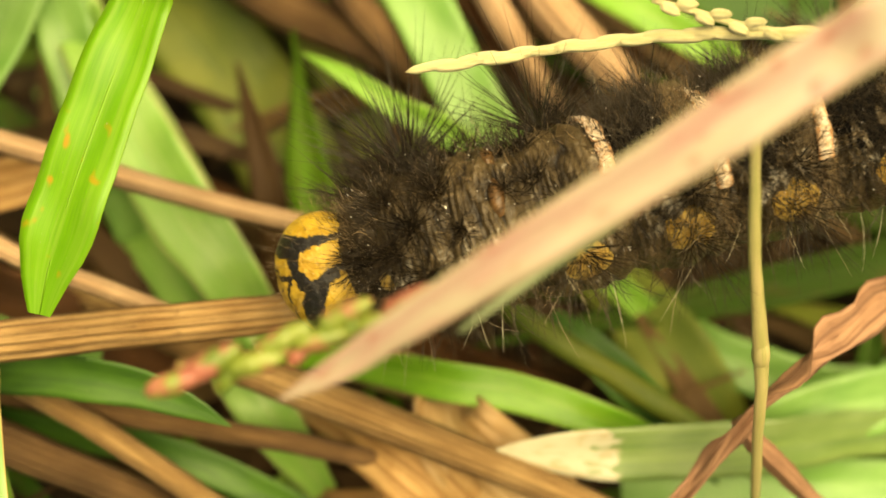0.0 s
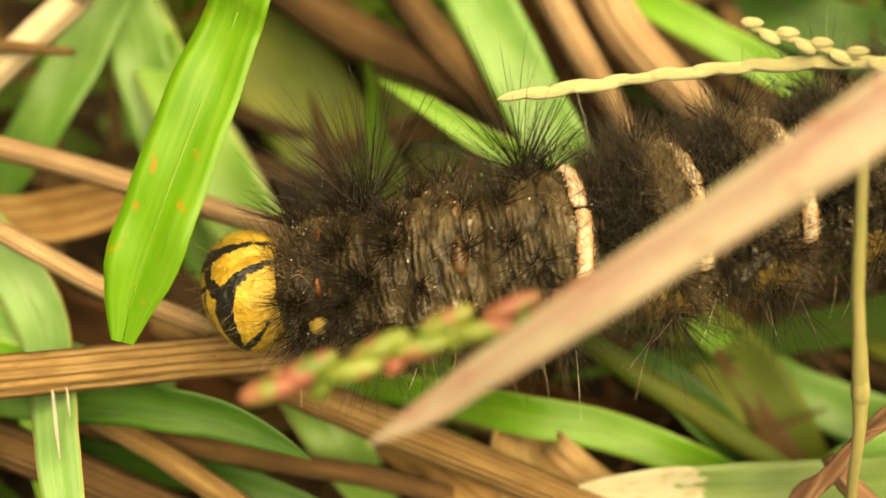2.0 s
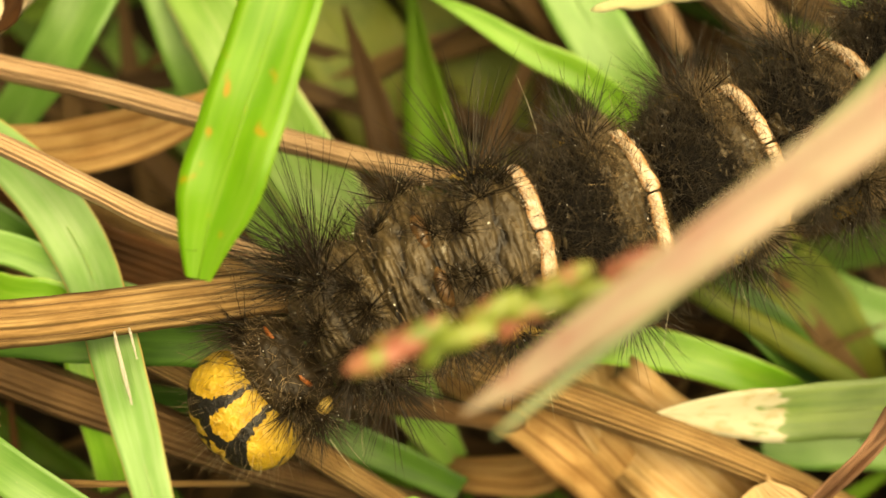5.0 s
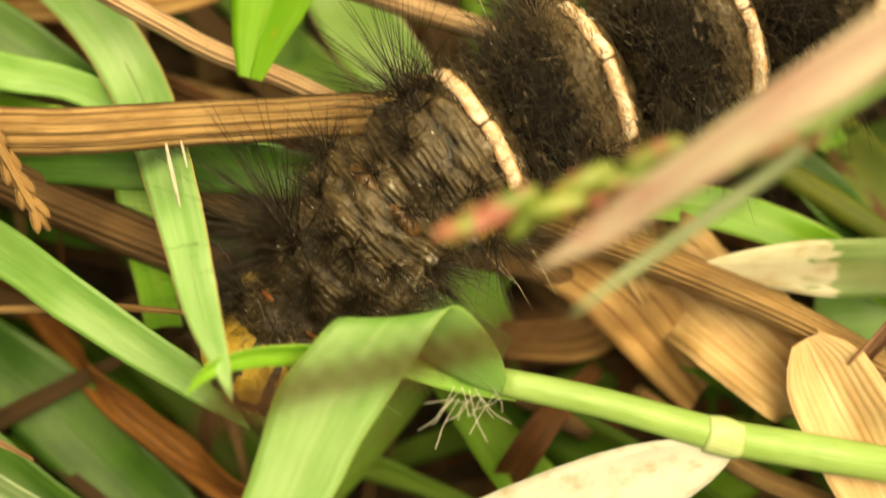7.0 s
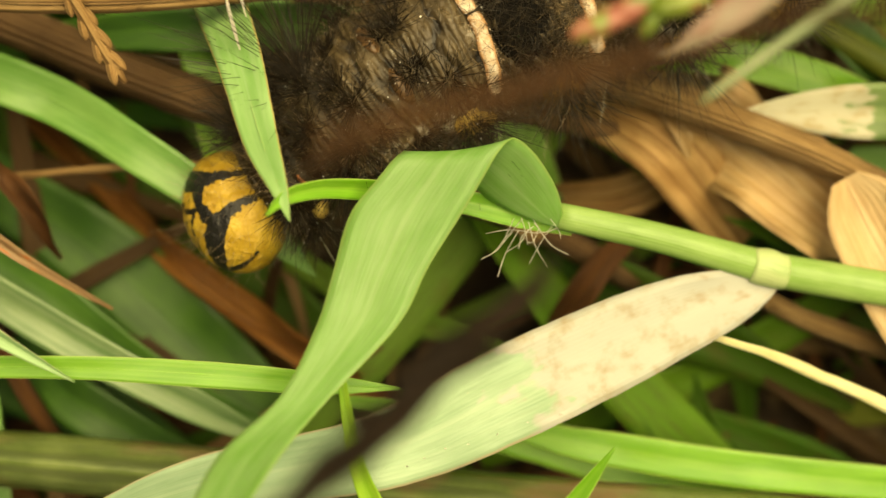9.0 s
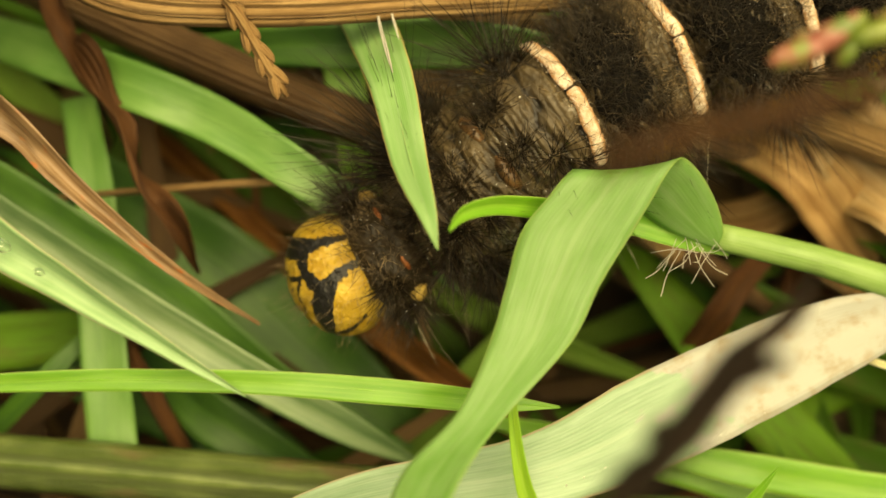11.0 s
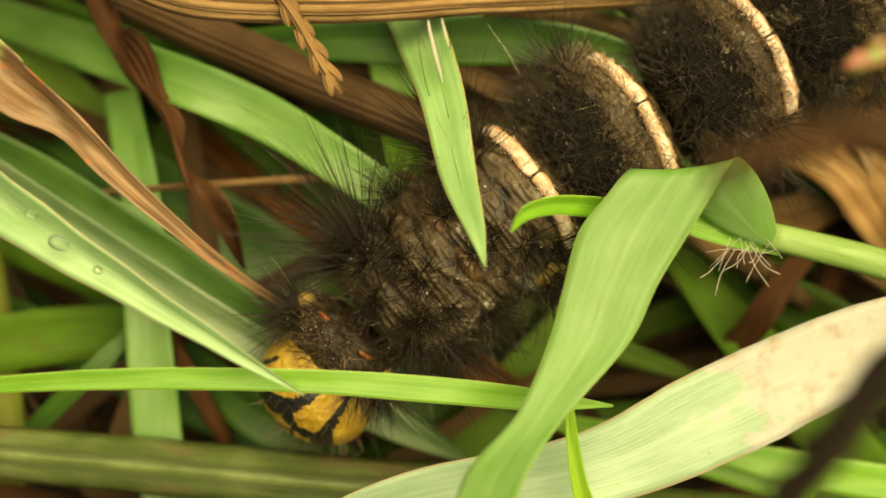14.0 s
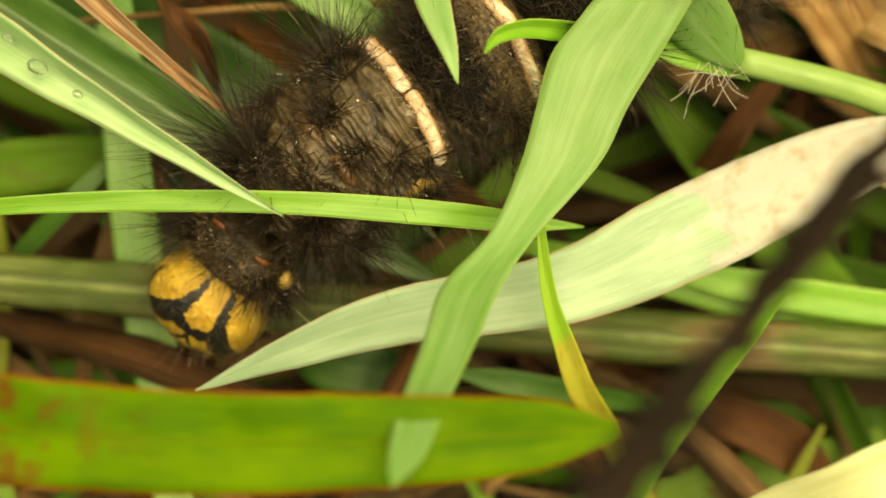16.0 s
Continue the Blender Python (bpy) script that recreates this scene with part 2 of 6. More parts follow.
# Mesh makers ------------------------------------------------------------------
def curve_through(points, count):
    """Catmull-Rom through rows of numbers, evenly in chord length."""
    p = np.asarray(points, float)
    p = np.vstack([2 * p[0] - p[1], p, 2 * p[-1] - p[-2]])
    d = np.r_[0, np.cumsum(np.linalg.norm(np.diff(p[1:-1, :3], axis=0), axis=1))]
    s = np.linspace(0, d[-1], count)
    i = np.clip(np.searchsorted(d, s, side="right") - 1, 0, len(d) - 2)
    f = ((s - d[i]) / np.maximum(d[i + 1] - d[i], 1e-9))[:, None]
    a, b, c, e = p[i], p[i + 1], p[i + 2], p[i + 3]
    return 0.5 * (2 * b + (c - a) * f + (2 * a - 5 * b + 4 * c - e) * f**2 + (3 * b - a - 3 * c + e) * f**3), s


def mesh_of(name, verts, faces, uv=None, smooth=True):
    me = bpy.data.meshes.new(name)
    me.from_pydata([tuple(v) for v in verts], [], [tuple(f) for f in faces])
    if uv is not None:
        layer = me.uv_layers.new(name="UVMap")
        loops = np.empty(len(me.loops), int)
        me.loops.foreach_get("vertex_index", loops)
        layer.data.foreach_set("uv", np.asarray(uv, np.float32)[loops].ravel())
    if smooth:
        me.polygons.foreach_set("use_smooth", [True] * len(me.polygons))
    me.update()
    return me


def frames_along(c, facing, leans):
    t = np.gradient(c, axis=0)
    t /= np.linalg.norm(t, axis=1)[:, None]
    n = facing - (t @ facing)[:, None] * t
    n /= np.linalg.norm(n, axis=1)[:, None]
    b = np.cross(n, t)
    a = np.radians(leans)[:, None]
    return t, np.cos(a) * n + np.sin(a) * b, np.cos(a) * b - np.sin(a) * n


def ribbon(points, leans=(0,), fold=0.12, thick=0.16, wavy=0.04, seed=0, step=0.9, across=9, facing=(0, 0, 1), curl=0.0):
    """A thin solid blade along rows of x, y, z, width: verts, faces, uv. leans: turns about its length, in degrees."""
    rng = np.random.default_rng(seed)
    length = np.linalg.norm(np.diff(np.asarray(points)[:, :3], axis=0), axis=1).sum()
    count = int(np.clip(length / step, 14, 110))
    rows, s = curve_through(points, count)
    c, w = rows[:, :3], np.maximum(rows[:, 3], 0.05)
    lean = np.interp(np.linspace(0, 1, count), np.linspace(0, 1, len(leans)), leans)
    t, n, b = frames_along(c, np.array(facing, float), lean)
    k = np.linspace(-1, 1, across)
    ph = rng.uniform(0, 6.28, 6)
    ripple = wavy * (np.sin(s * 0.55 + ph[0]) + 0.6 * np.sin(s * 1.3 + ph[1]))
    left = 1 + 0.02 * np.sin(s * 0.5 + ph[2]) + 0.006 * np.sin(s * 2.9 + ph[3])
    right = 1 + 0.02 * np.sin(s * 0.45 + ph[4]) + 0.006 * np.sin(s * 2.5 + ph[5])
    top, low, uv = [], [], []
    for i in range(count):
        side = np.where(k < 0, left[i], right[i])
        x = k * side * w[i] / 2
        h = fold * w[i] * (np.abs(k) ** 1.3 - 0.4) + curl * w[i] * (k**2) + w[i] * ripple[i] * (np.sin(k * 2.2 + ph[0]) - math.sin(ph[0]))
        q = c[i] + x[:, None] * b[i] + h[:, None] * n[i]
        edge = thick * (0.35 + 0.65 * (1 - k**2)) * min(1, w[i] / 1.5)
        top.append(q + 0.5 * edge[:, None] * n[i])
        low.append(q - 0.5 * edge[:, None] * n[i])
        uv.append(np.stack([(k + 1) / 2, np.full(across, s[i])], 1))
    top, low, uv = np.concatenate(top), np.concatenate(low), np.concatenate(uv)
    m, faces = count * across, []
    for i in range(count - 1):
        for j in range(across - 1):
            a = i * across + j
            faces += [(a, a + 1, a + across + 1, a + across), (m + a, m + a + across, m + a + across + 1, m + a + 1)]
        a, z = i * across, i * across + across - 1
        faces += [(a, a + across, m + a + across, m + a), (z, m + z, m + z + across, z + across)]
    return np.vstack([top, low]), faces, np.vstack([uv, uv])


def lofted(pairs, thick=0.16, count=90, across=9, dish=0.06):
    """A thin solid blade between two edges, given as rows of both edges' x, y, z: verts, faces, uv."""
    p = np.asarray(pairs, float)
    rows, s = curve_through(np.c_[(p[:, :3] + p[:, 3:]) / 2, p], count)
    k = np.linspace(0, 1, across)
    q = rows[:, None, 3:6] * (1 - k)[None, :, None] + rows[:, None, 6:9] * k[None, :, None]
    n = np.cross(np.gradient(q, axis=0), np.gradient(q, axis=1))
    n /= np.linalg.norm(n, axis=2)[:, :, None] + 1e-9
    w = np.linalg.norm(rows[:, 3:6] - rows[:, 6:9], axis=1)
    q = q + n * (dish * w[:, None] * (4 * k * (1 - k) - 0.6)[None])[:, :, None]
    edge = thick * (0.35 + 0.65 * 4 * k * (1 - k))[None, :, None] * np.minimum(1, w / 1.5)[:, None, None]
    uv = np.stack(np.broadcast_arrays(k[None], s[:, None]), 2).reshape(-1, 2)
    m, faces = count * across, []
    for i in range(count - 1):
        for j in range(across - 1):
            a = i * across + j
            faces += [(a, a + across, a + across + 1, a + 1), (m + a, m + a + 1, m + a + across + 1, m + a + across)]
        a, z = i * across, i * across + across - 1
        faces += [(a, m + a, m + a + across, a + across), (z, z + across, m + z + across, m + z)]
    return np.vstack([(q + 0.5 * edge * n).reshape(-1, 3), (q - 0.5 * edge * n).reshape(-1, 3)]), faces, np.vstack([uv, uv])


def tube(points, sides=14, ridges=0.0, ridge_count=7, flat=1.0, seed=0, step=0.9, bumpy=0.0):
    """A round stem along rows of x, y, z, width: verts, faces, uv."""
    rng = np.random.default_rng(seed)
    length = np.linalg.norm(np.diff(np.asarray(points)[:, :3], axis=0), axis=1).sum()
    count = int(np.clip(length / step, 12, 120))
    rows, s = curve_through(points, count)
    c, w = rows[:, :3], np.maximum(rows[:, 3], 0.04)
    t, n, b = frames_along(c, np.array((0.05, 0.1, 1.0)), np.zeros(count))
    ang = np.arange(sides) * 2 * math.pi / sides
    ph = rng.uniform(0, 6.28, 4)
    verts, uv = [], []
    for i in range(count):
        r = w[i] / 2 * (1 + ridges * np.cos(ang * ridge_count + 0.15 * np.sin(s[i] * 0.4)) + bumpy * (np.sin(s[i] * 1.1 + ph[0] + np.sin(ang)) + 0.7 * np.sin(s[i] * 2.7 + ph[1] + 2 * np.sin(ang + 1))))
        verts.append(c[i] + (r * np.sin(ang))[:, None] * b[i] + (flat * r * np.cos(ang))[:, None] * n[i])
        uv.append(np.stack([np.abs(ang / math.pi - 1), np.full(sides, s[i])], 1))
    verts = np.concatenate(verts)
    faces = [(i * sides + j, i * sides + (j + 1) % sides, (i + 1) * sides + (j + 1) % sides, (i + 1) * sides + j) for i in range(count - 1) for j in range(sides)]
    faces += [tuple(range(sides))[::-1], tuple(range((count - 1) * sides, count * sides))]
    return verts, faces, np.concatenate(uv)


def part(name, made, material, parent, label="", mat_axes=True):
    """One mesh object under a thing or a part; verts in the mat's axes, or in the parent's own."""
    verts, faces, uv = made
    if mat_axes:
        verts = to_world(verts)
        if parent is not None:
            at = np.array(parent.matrix_basis.translation)
            if parent.parent is not None:
                at = at + np.array(parent.parent.matrix_basis.translation)
            verts = verts - at
    me = mesh_of(name, verts, faces, uv)
    for m in material if isinstance(material, (list, tuple)) else [material]:
        me.materials.append(m)
    ob = new(name, me)
    ob.parent = parent
    if label:
        ob["label"] = label
    return ob


def thing(name, made, material, label, category, group=""):
    """A thing that is one mesh, with its origin at its first end."""
    verts, faces, uv = made
    verts = to_world(verts)
    base = verts[0].copy()
    me = mesh_of(name, verts - base, faces, uv)
    me.materials.append(material)
    ob = new(name, me)
    ob.location = base
    return tagged(ob, label, category, group)


def holder(name, at, label, category, group=""):
    """An empty at the base of a thing that has parts."""
    ob = new(name)
    ob.location = to_world(at)
    ob.empty_display_size = 0.002
    return tagged(ob, label, category, group)


SEEDS = iter(range(1, 10000))


def midrib(points, leans, fold, facing=(0, 0, 1)):
    """The raised rib along the middle of a blade."""
    count = max(12, 3 * len(points))
    rows, _ = curve_through(points, count)
    lean = np.interp(np.linspace(0, 1, count), np.linspace(0, 1, len(leans)), leans)
    _, n, _ = frames_along(rows[:, :3], np.array(facing, float), lean)
    w = np.maximum(rows[:, 3], 0.05)
    c = rows[:, :3] + n * (0.05 - 0.4 * fold * w)[:, None]
    return tube(np.c_[c, 0.04 + 0.03 * w], 6, 0, 1, 0.7, 1, 2.0)


def blade(material, label, points, leans=(0,), fold=0.12, rib=None, category="grass plant", name="grass_plant", group="grass in the mat", **more):
    """One leaf of grass with its midrib, standing where its foot meets the soil."""
    dry = material in (TAN, CREAM, HUSK, RUSSET, AUTUMN, EMBER, BLUSHED)
    foot = min((points[0], points[-1]), key=lambda p: to_world(p[:3])[2])
    if dry:
        name, category, group = "dry_leaf", "dry leaf", "dry leaves in the mat"
    ob = holder(name, foot[:3], label, category, group)
    part("blade", ribbon(points, leans, fold, seed=next(SEEDS), **more), material, ob)
    part("midrib", midrib(points, leans, fold), rib or material, ob)
    return ob


def stem(material, label, points, category="dead stem", name="dead_stem", group="dead stems in the mat", **more):
    """A dead stalk with a few fibres that have come loose from it."""
    seed = next(SEEDS)
    foot = min((points[0], points[-1]), key=lambda p: to_world(p[:3])[2])
    ob = holder(name, foot[:3], label, category, group)
    part("stalk", tube(points, seed=seed, **more), material, ob)
    rng = np.random.default_rng(seed + 900)
    rows, _ = curve_through(points, 60)
    for i in range(5):
        a, k, side = int(rng.integers(12, 46)), int(rng.integers(5, 12)), rng.uniform(-0.9, 0.9)
        cut = rows[a:a + k:2].copy()
        d = cut[-1, :2] - cut[0, :2]
        across = np.array([-d[1], d[0], 0]) / (np.linalg.norm(d) + 1e-6)
        r = cut[:, 3] * 0.5
        lift = np.linspace(0, 1, len(cut)) ** 2 * rng.uniform(0.1, 0.9)
        c = cut[:, :3] + across * (side * r + lift * rng.normal(0, 0.5))[:, None] + np.array([0, 0, 1.0]) * (math.sqrt(1 - side**2) * r * 0.9 + lift * 0.5)[:, None]
        part("loose_fibre", tube(np.c_[c, np.linspace(0.09, 0.03, len(cut))], 5, 0, 1, 1.0, i, 0.8), material, ob)
    return ob


# Ground ------------------------------------------------------------------------
def soil_material():
    n = Nodes("damp_soil")
    at = n.object_at()
    color = n.mix(n.step(n.noise(at, 90.0, 5.0), 0.35, 0.7), (0.018, 0.012, 0.007), (0.06, 0.04, 0.02))
    color = n.mix(n.step(n.noise(at, 420.0, 4.0), 0.5, 0.7), color, (0.10, 0.07, 0.035))
    return n.finish(color, 0.85, n.bump(n.noise(at, 700.0, 6.0), 0.8, 0.002), None, 0.2)


def build_ground():
    near = np.linspace(-0.16, 0.16, 65)
    line = np.r_[-300, -60, -12, -3, -0.8, -0.3, near, 0.3, 0.8, 3, 12, 60, 300]
    verts = []
    for y in line:
        for x in line:
            inside = abs(x) < 0.17 and abs(y) < 0.17
            verts.append((x, y, 0.0022 * noise.noise((x * 60, y * 60, 0.0)) + 0.001 * noise.noise((x * 190, y * 190, 3.0)) if inside else 0.0))
    k = len(line)
    faces = [(j * k + i, j * k + i + 1, (j + 1) * k + i + 1, (j + 1) * k + i) for j in range(k - 1) for i in range(k - 1)]
    me = mesh_of("ground", verts, faces)
    me.materials.append(soil_material())
    tagged(new("ground", me), "dark damp soil under the grass mat", "ground", "", "structure")


build_ground()


def litter_material(name, tones):
    n = Nodes(name)
    ramp = n.t.nodes.new("ShaderNodeValToRGB")
    ramp.color_ramp.interpolation = "CONSTANT"
    while len(ramp.color_ramp.elements) < len(tones):
        ramp.color_ramp.elements.new(0.5)
    for i, tone in enumerate(tones):
        ramp.color_ramp.elements[i].position = i / len(tones)
        ramp.color_ramp.elements[i].color = (*tone, 1)
    n.put(ramp, 0, n.add("ShaderNodeNewGeometry", "Random Per Island"))
    fibre = n.noise(n.uv(30.0, 0.25), 1.0, 4.0, 0.65)
    color = n.mix(n.math("MULTIPLY", n.step(fibre, 0.4, 0.75), 0.6), ramp.outputs[0], (0.05, 0.03, 0.012))
    color = n.mix(n.math("MULTIPLY", n.step(n.noise(n.uv(1.5, 0.2), 1.4, 3.0), 0.5, 0.75), 0.4), color, (0.10, 0.06, 0.02))
    return n.finish(color, 0.55, n.bump(fibre, 0.6, 0.0001), (0.2, color), 0.15)


def build_litter(name, label, count, tones, layer, widths, seed, category):
    """Blades lying at random between the soil and the clear ones above, as one mass."""
    rng = np.random.default_rng(seed)
    verts, faces, uv, base = [], [], [], 0
    for _ in range(count):
        x, y = rng.uniform(-85, 55), rng.uniform(-72, 45)
        ground = -(30 + 0.342 * y) / 0.94
        top = max(min(-10.0, ground * 0.42), ground + 3)
        z = ground + 1.5 + (top - ground - 1.5) * rng.uniform(*layer)
        a, length = rng.normal(-0.55, 0.75), rng.uniform(18, 55)
        d = np.array([math.cos(a), math.sin(a), 0]) * length / 2
        bow = rng.uniform(-5, 5)
        side = np.array([-d[1], d[0], 0]) / length * 2 * bow
        w = rng.uniform(*widths)
        p = [np.r_[np.array([x, y, z]) - d - (0, 0, 2), w * 0.1], np.r_[np.array([x, y, z]) + side * 0.6, w], np.r_[np.array([x, y, z]) + d + (0, 0, rng.uniform(-4, 1.0)), w * 0.15]]
        v, f, q = ribbon(p, (rng.uniform(-50, 50), rng.uniform(-50, 50)), rng.uniform(0.05, 0.25), 0.12, 0.05, int(rng.integers(1e6)), 4.0, 5)
        verts.append(v)
        faces += [tuple(i + base for i in g) for g in f]
        uv.append(q)
        base += len(v)
    verts = to_world(np.concatenate(verts))
    me = mesh_of(name, verts, faces, np.concatenate(uv))
    me.materials.append(litter_material(name, tones))
    tagged(new(name, me), label, category, "", "stuff")


# Litter tones are lowered so that they carry the shade of the gaps
build_litter("dead_grass_litter", "brown and tan dead grass lying on the soil", 430, [(0.065, 0.035, 0.014), (0.122, 0.072, 0.03), (0.04, 0.02, 0.007), (0.151, 0.094, 0.043), (0.086, 0.032, 0.011), (0.05, 0.029, 0.014)], (0.0, 0.8), (0.7, 2.5), 11, "litter")
build_litter("low_grass", "blurred green grass blades low in the mat", 150, [(0.04, 0.12, 0.010), (0.075, 0.18, 0.014), (0.12, 0.23, 0.035), (0.028, 0.08, 0.006), (0.15, 0.19, 0.028)], (0.1, 0.9), (2.0, 5.0), 23, "grass")

# Blades and stems --------------------------------------------------------------
blade(RUSTY, "fresh green grass blade with small orange rust spots", [(-3.6, 40.3, -47.6, 2.41), (-8.6, 28.3, -19.8, 3.1), (-13.7, 16.3, 3, 3.45), (-15.3, 12.4, 4, 3.62), (-17.6, 6.2, 4.5, 3.99), (-19.3, 1.3, 4.5, 4.21), (-20.2, -1.3, 4, 2.83), (-20.7, -3.4, 3.6, 1.2)], leans=(0, -12, -18, -10), fold=0.07)
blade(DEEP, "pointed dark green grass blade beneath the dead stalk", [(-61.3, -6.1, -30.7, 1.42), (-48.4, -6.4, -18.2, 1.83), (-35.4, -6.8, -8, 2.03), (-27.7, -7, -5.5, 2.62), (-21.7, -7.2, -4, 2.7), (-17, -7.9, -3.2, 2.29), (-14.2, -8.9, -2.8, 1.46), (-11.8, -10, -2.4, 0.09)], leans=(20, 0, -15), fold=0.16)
blade(MID, "light green grass blade pointing down beneath the caterpillar", [(-67, 1.9, -33.6, 1.97), (-55.1, -3.2, -19, 2.53), (-43.1, -8.2, -7, 2.81), (-36.1, -11.1, -5, 2.68), (-31.2, -14.1, -3.6, 2.5), (-27.3, -16.7, -3.6, 2.15), (-24, -18.9, -4, 1.8), (-21.7, -21.1, -5, 0.09)], fold=0.1)
blade(GREEN, "narrow green grass blade lying across the mat", [(-84.1, -30.2, -22, 0.45), (-71.2, -28.5, -9.3, 0.58), (-58.3, -26.9, 1, 0.65), (-48.4, -25.6, 4.2, 0.84), (-40.7, -25.2, 4.6, 1.06), (-32.6, -25.3, 4.6, 1.17), (-25.3, -25.9, 3.6, 1.3), (-20.7, -26.5, 2.2, 1.1), (-16.8, -26.9, 1, 0.12)], leans=(0, -10, 10), fold=0.1)
blade(RIMMED, "bright green folded grass blade with a pale midrib and dew drop", [(-79.2, 6.8, -33.6, 2.2), (-59.9, -8.9, -6, 3.49), (-51.5, -13.8, 2, 3.36), (-46.4, -17.2, 5, 2.68), (-42.2, -19.8, 5.4, 1.96), (-38.1, -22.4, 5.8, 1.25), (-35.4, -24.1, 5.8, 0.76), (-32.5, -25.9, 5.6, 0.08)], leans=(-10, -10, -20), fold=0.3)
blade(GREY, "greyish green grass blade with a shiny underside", [(-78.6, 4.2, -34.5, 1.36), (-67.8, -3.1, -18.8, 1.74), (-57.1, -10.4, -6, 1.94), (-46.3, -17.6, -5, 2.09), (-40.5, -21.4, -4.6, 2.2), (-33.6, -25.7, -5, 2.2), (-28.1, -28.8, -6, 1.78), (-23.8, -31.2, -8, 0.2)], fold=0.2)
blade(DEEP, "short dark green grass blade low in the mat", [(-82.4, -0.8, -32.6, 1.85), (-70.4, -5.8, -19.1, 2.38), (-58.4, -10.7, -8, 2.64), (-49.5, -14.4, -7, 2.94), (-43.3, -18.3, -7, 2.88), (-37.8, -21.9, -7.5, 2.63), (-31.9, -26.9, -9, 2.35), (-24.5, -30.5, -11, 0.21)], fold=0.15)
blade(MID, "green grass blade hanging down behind the thick culm", [(-45.1, -9.1, -12, 2.08), (-43.3, -15.6, -9, 2.41), (-42.7, -21.6, -8, 2.58), (-42.1, -28.9, -8, 2.79), (-41, -36.9, -8, 2.72), (-40.5, -43.8, -9, 2.36), (-39.6, -56.8, -8.3, 2.12), (-38.7, -69.7, -7.5, 1.65)], fold=0.08, leans=(0, 15))
blade(GREEN, "pointed green grass blade standing up from the mat", [(-24, -75.9, -5.3, 1.49), (-19.9, -63.5, -7.3, 1.91), (-15.9, -51.2, -9, 2.13), (-12.9, -41.9, -3, 1.63), (-9.7, -35.7, 0, 1.37), (-7.4, -32.2, 1.5, 0.85), (-5.8, -29.8, 2.5, 0.09)], fold=0.25)
blade(GREEN, "bright green grass blade behind the bleached one", [(50, -37.9, -19.1, 1.43), (37.1, -36.4, -14.1, 1.84), (24.1, -35, -10, 2.04), (11.8, -33.6, -6.5, 2.02), (1.3, -32.3, -6, 2.08), (-6.8, -30.9, -6, 1.82), (-12.3, -29.8, -6.5, 0.13)], fold=0.1)
blade(GREEN, "green grass blade lying flat low in the mat", [(34.1, -49.4, -15, 1.9), (22.3, -44, -12.2, 2.44), (10.4, -38.7, -10, 2.71), (-1.6, -33.3, -8, 2.97), (-10.5, -30.7, -8, 2.31), (-20.3, -28.6, -9, 0.67)], fold=0.1)
blade(TIPPED, "thin green shoot with a yellow tip", [(-19.6, -25.3, 4.8, 0.34), (-19.4, -27.5, 4.2, 0.57), (-18.9, -30.5, 3.6, 0.86), (-18, -33, 2.8, 1.23), (-16.9, -35.7, 1.6, 1.49), (-14.9, -38.8, -2, 1.45), (-11.9, -43.9, -9, 1.18), (-5.2, -55.1, -8.9, 1.06), (1.4, -66.3, -8.8, 0.82)], fold=0.2)
blade(BLOTCHED, "broad green grass blade with rusty blotches", [(-106.7, -36.9, -19.5, 2.99), (-86.7, -35.8, -6.6, 3.84), (-66.7, -34.7, 4, 4.27), (-50.4, -33.8, 14, 4.55), (-43.8, -34.1, 16, 4.66), (-36.5, -34.5, 17, 4.38), (-27.1, -34.6, 17, 3.93), (-20.9, -34.3, 17, 2.99), (-17.7, -34.2, 17, 0.72)], fold=0.05, leans=(0, 8))
blade(DEEP, "small green leaf tip low in the mat", [(0.1, -42.5, -17.5, 0.75), (-4.7, -41.1, -14.5, 0.97), (-9.5, -39.7, -12, 1.07), (-17, -37.5, -7, 1.54), (-20.8, -36.6, -6, 1.45), (-23.9, -35.8, -5, 0.1)], fold=0.15)
blade(LIGHT, "pale cream green grass blade leaning over the mat", [(47.5, -42, -17.6, 2.55), (34.6, -40.4, -14.5, 3.27), (21.7, -38.7, -12, 3.64), (5.5, -36.7, 6, 3.42), (-2.7, -37.2, 12, 3.32), (-6.6, -38.7, 12, 3.16), (-10, -40.8, 10, 2.67), (-14.3, -43.6, 7, 0.28)], fold=0.06)
blade(GREEN, "narrow green grass tip behind the caterpillar", [(29.2, -18.1, -26.3, 1.29), (19.4, -9.5, -20.6, 1.65), (9.6, -1, -16, 1.84), (1.3, 6.4, -13, 1.91), (-3, 8.8, -12.5, 1.62), (-6.2, 10.9, -13, 1.06), (-9, 12.4, -13.5, 0.11)], fold=0.15)
blade(MID, "green grass blade with a pale edge behind the caterpillar", [(-17.9, 48.4, -50.5, 2.68), (-12, 36.8, -33.7, 3.45), (-6.2, 25.2, -20, 3.83), (-2, 16.9, -16, 4.11), (0.6, 11.6, -15, 3.99), (3.6, 6.6, -15, 3.63), (8.7, -0.3, -20, 2.3)], fold=0.1)
blade(GREEN, "blurred green grass blade", [(-15.2, 36.9, -46.3, 1.65), (-4.8, 29, -33, 2.12), (5.6, 21.2, -22, 2.35), (11.6, 16.7, -18, 2.33), (17.4, 13.2, -17, 2.23), (23.4, 9.7, -18, 1.51)], fold=0.1)
blade(DEEP, "broad dark green grass blade", [(13.4, 21.4, -26, 4.5), (20.6, 17.5, -22, 4.71), (28.6, 14.6, -20, 4.62), (38.1, 12.5, -24, 3.22), (50.8, 9.7, -29.2, 2.9), (63.5, 6.9, -35.4, 2.25)], fold=0.1)
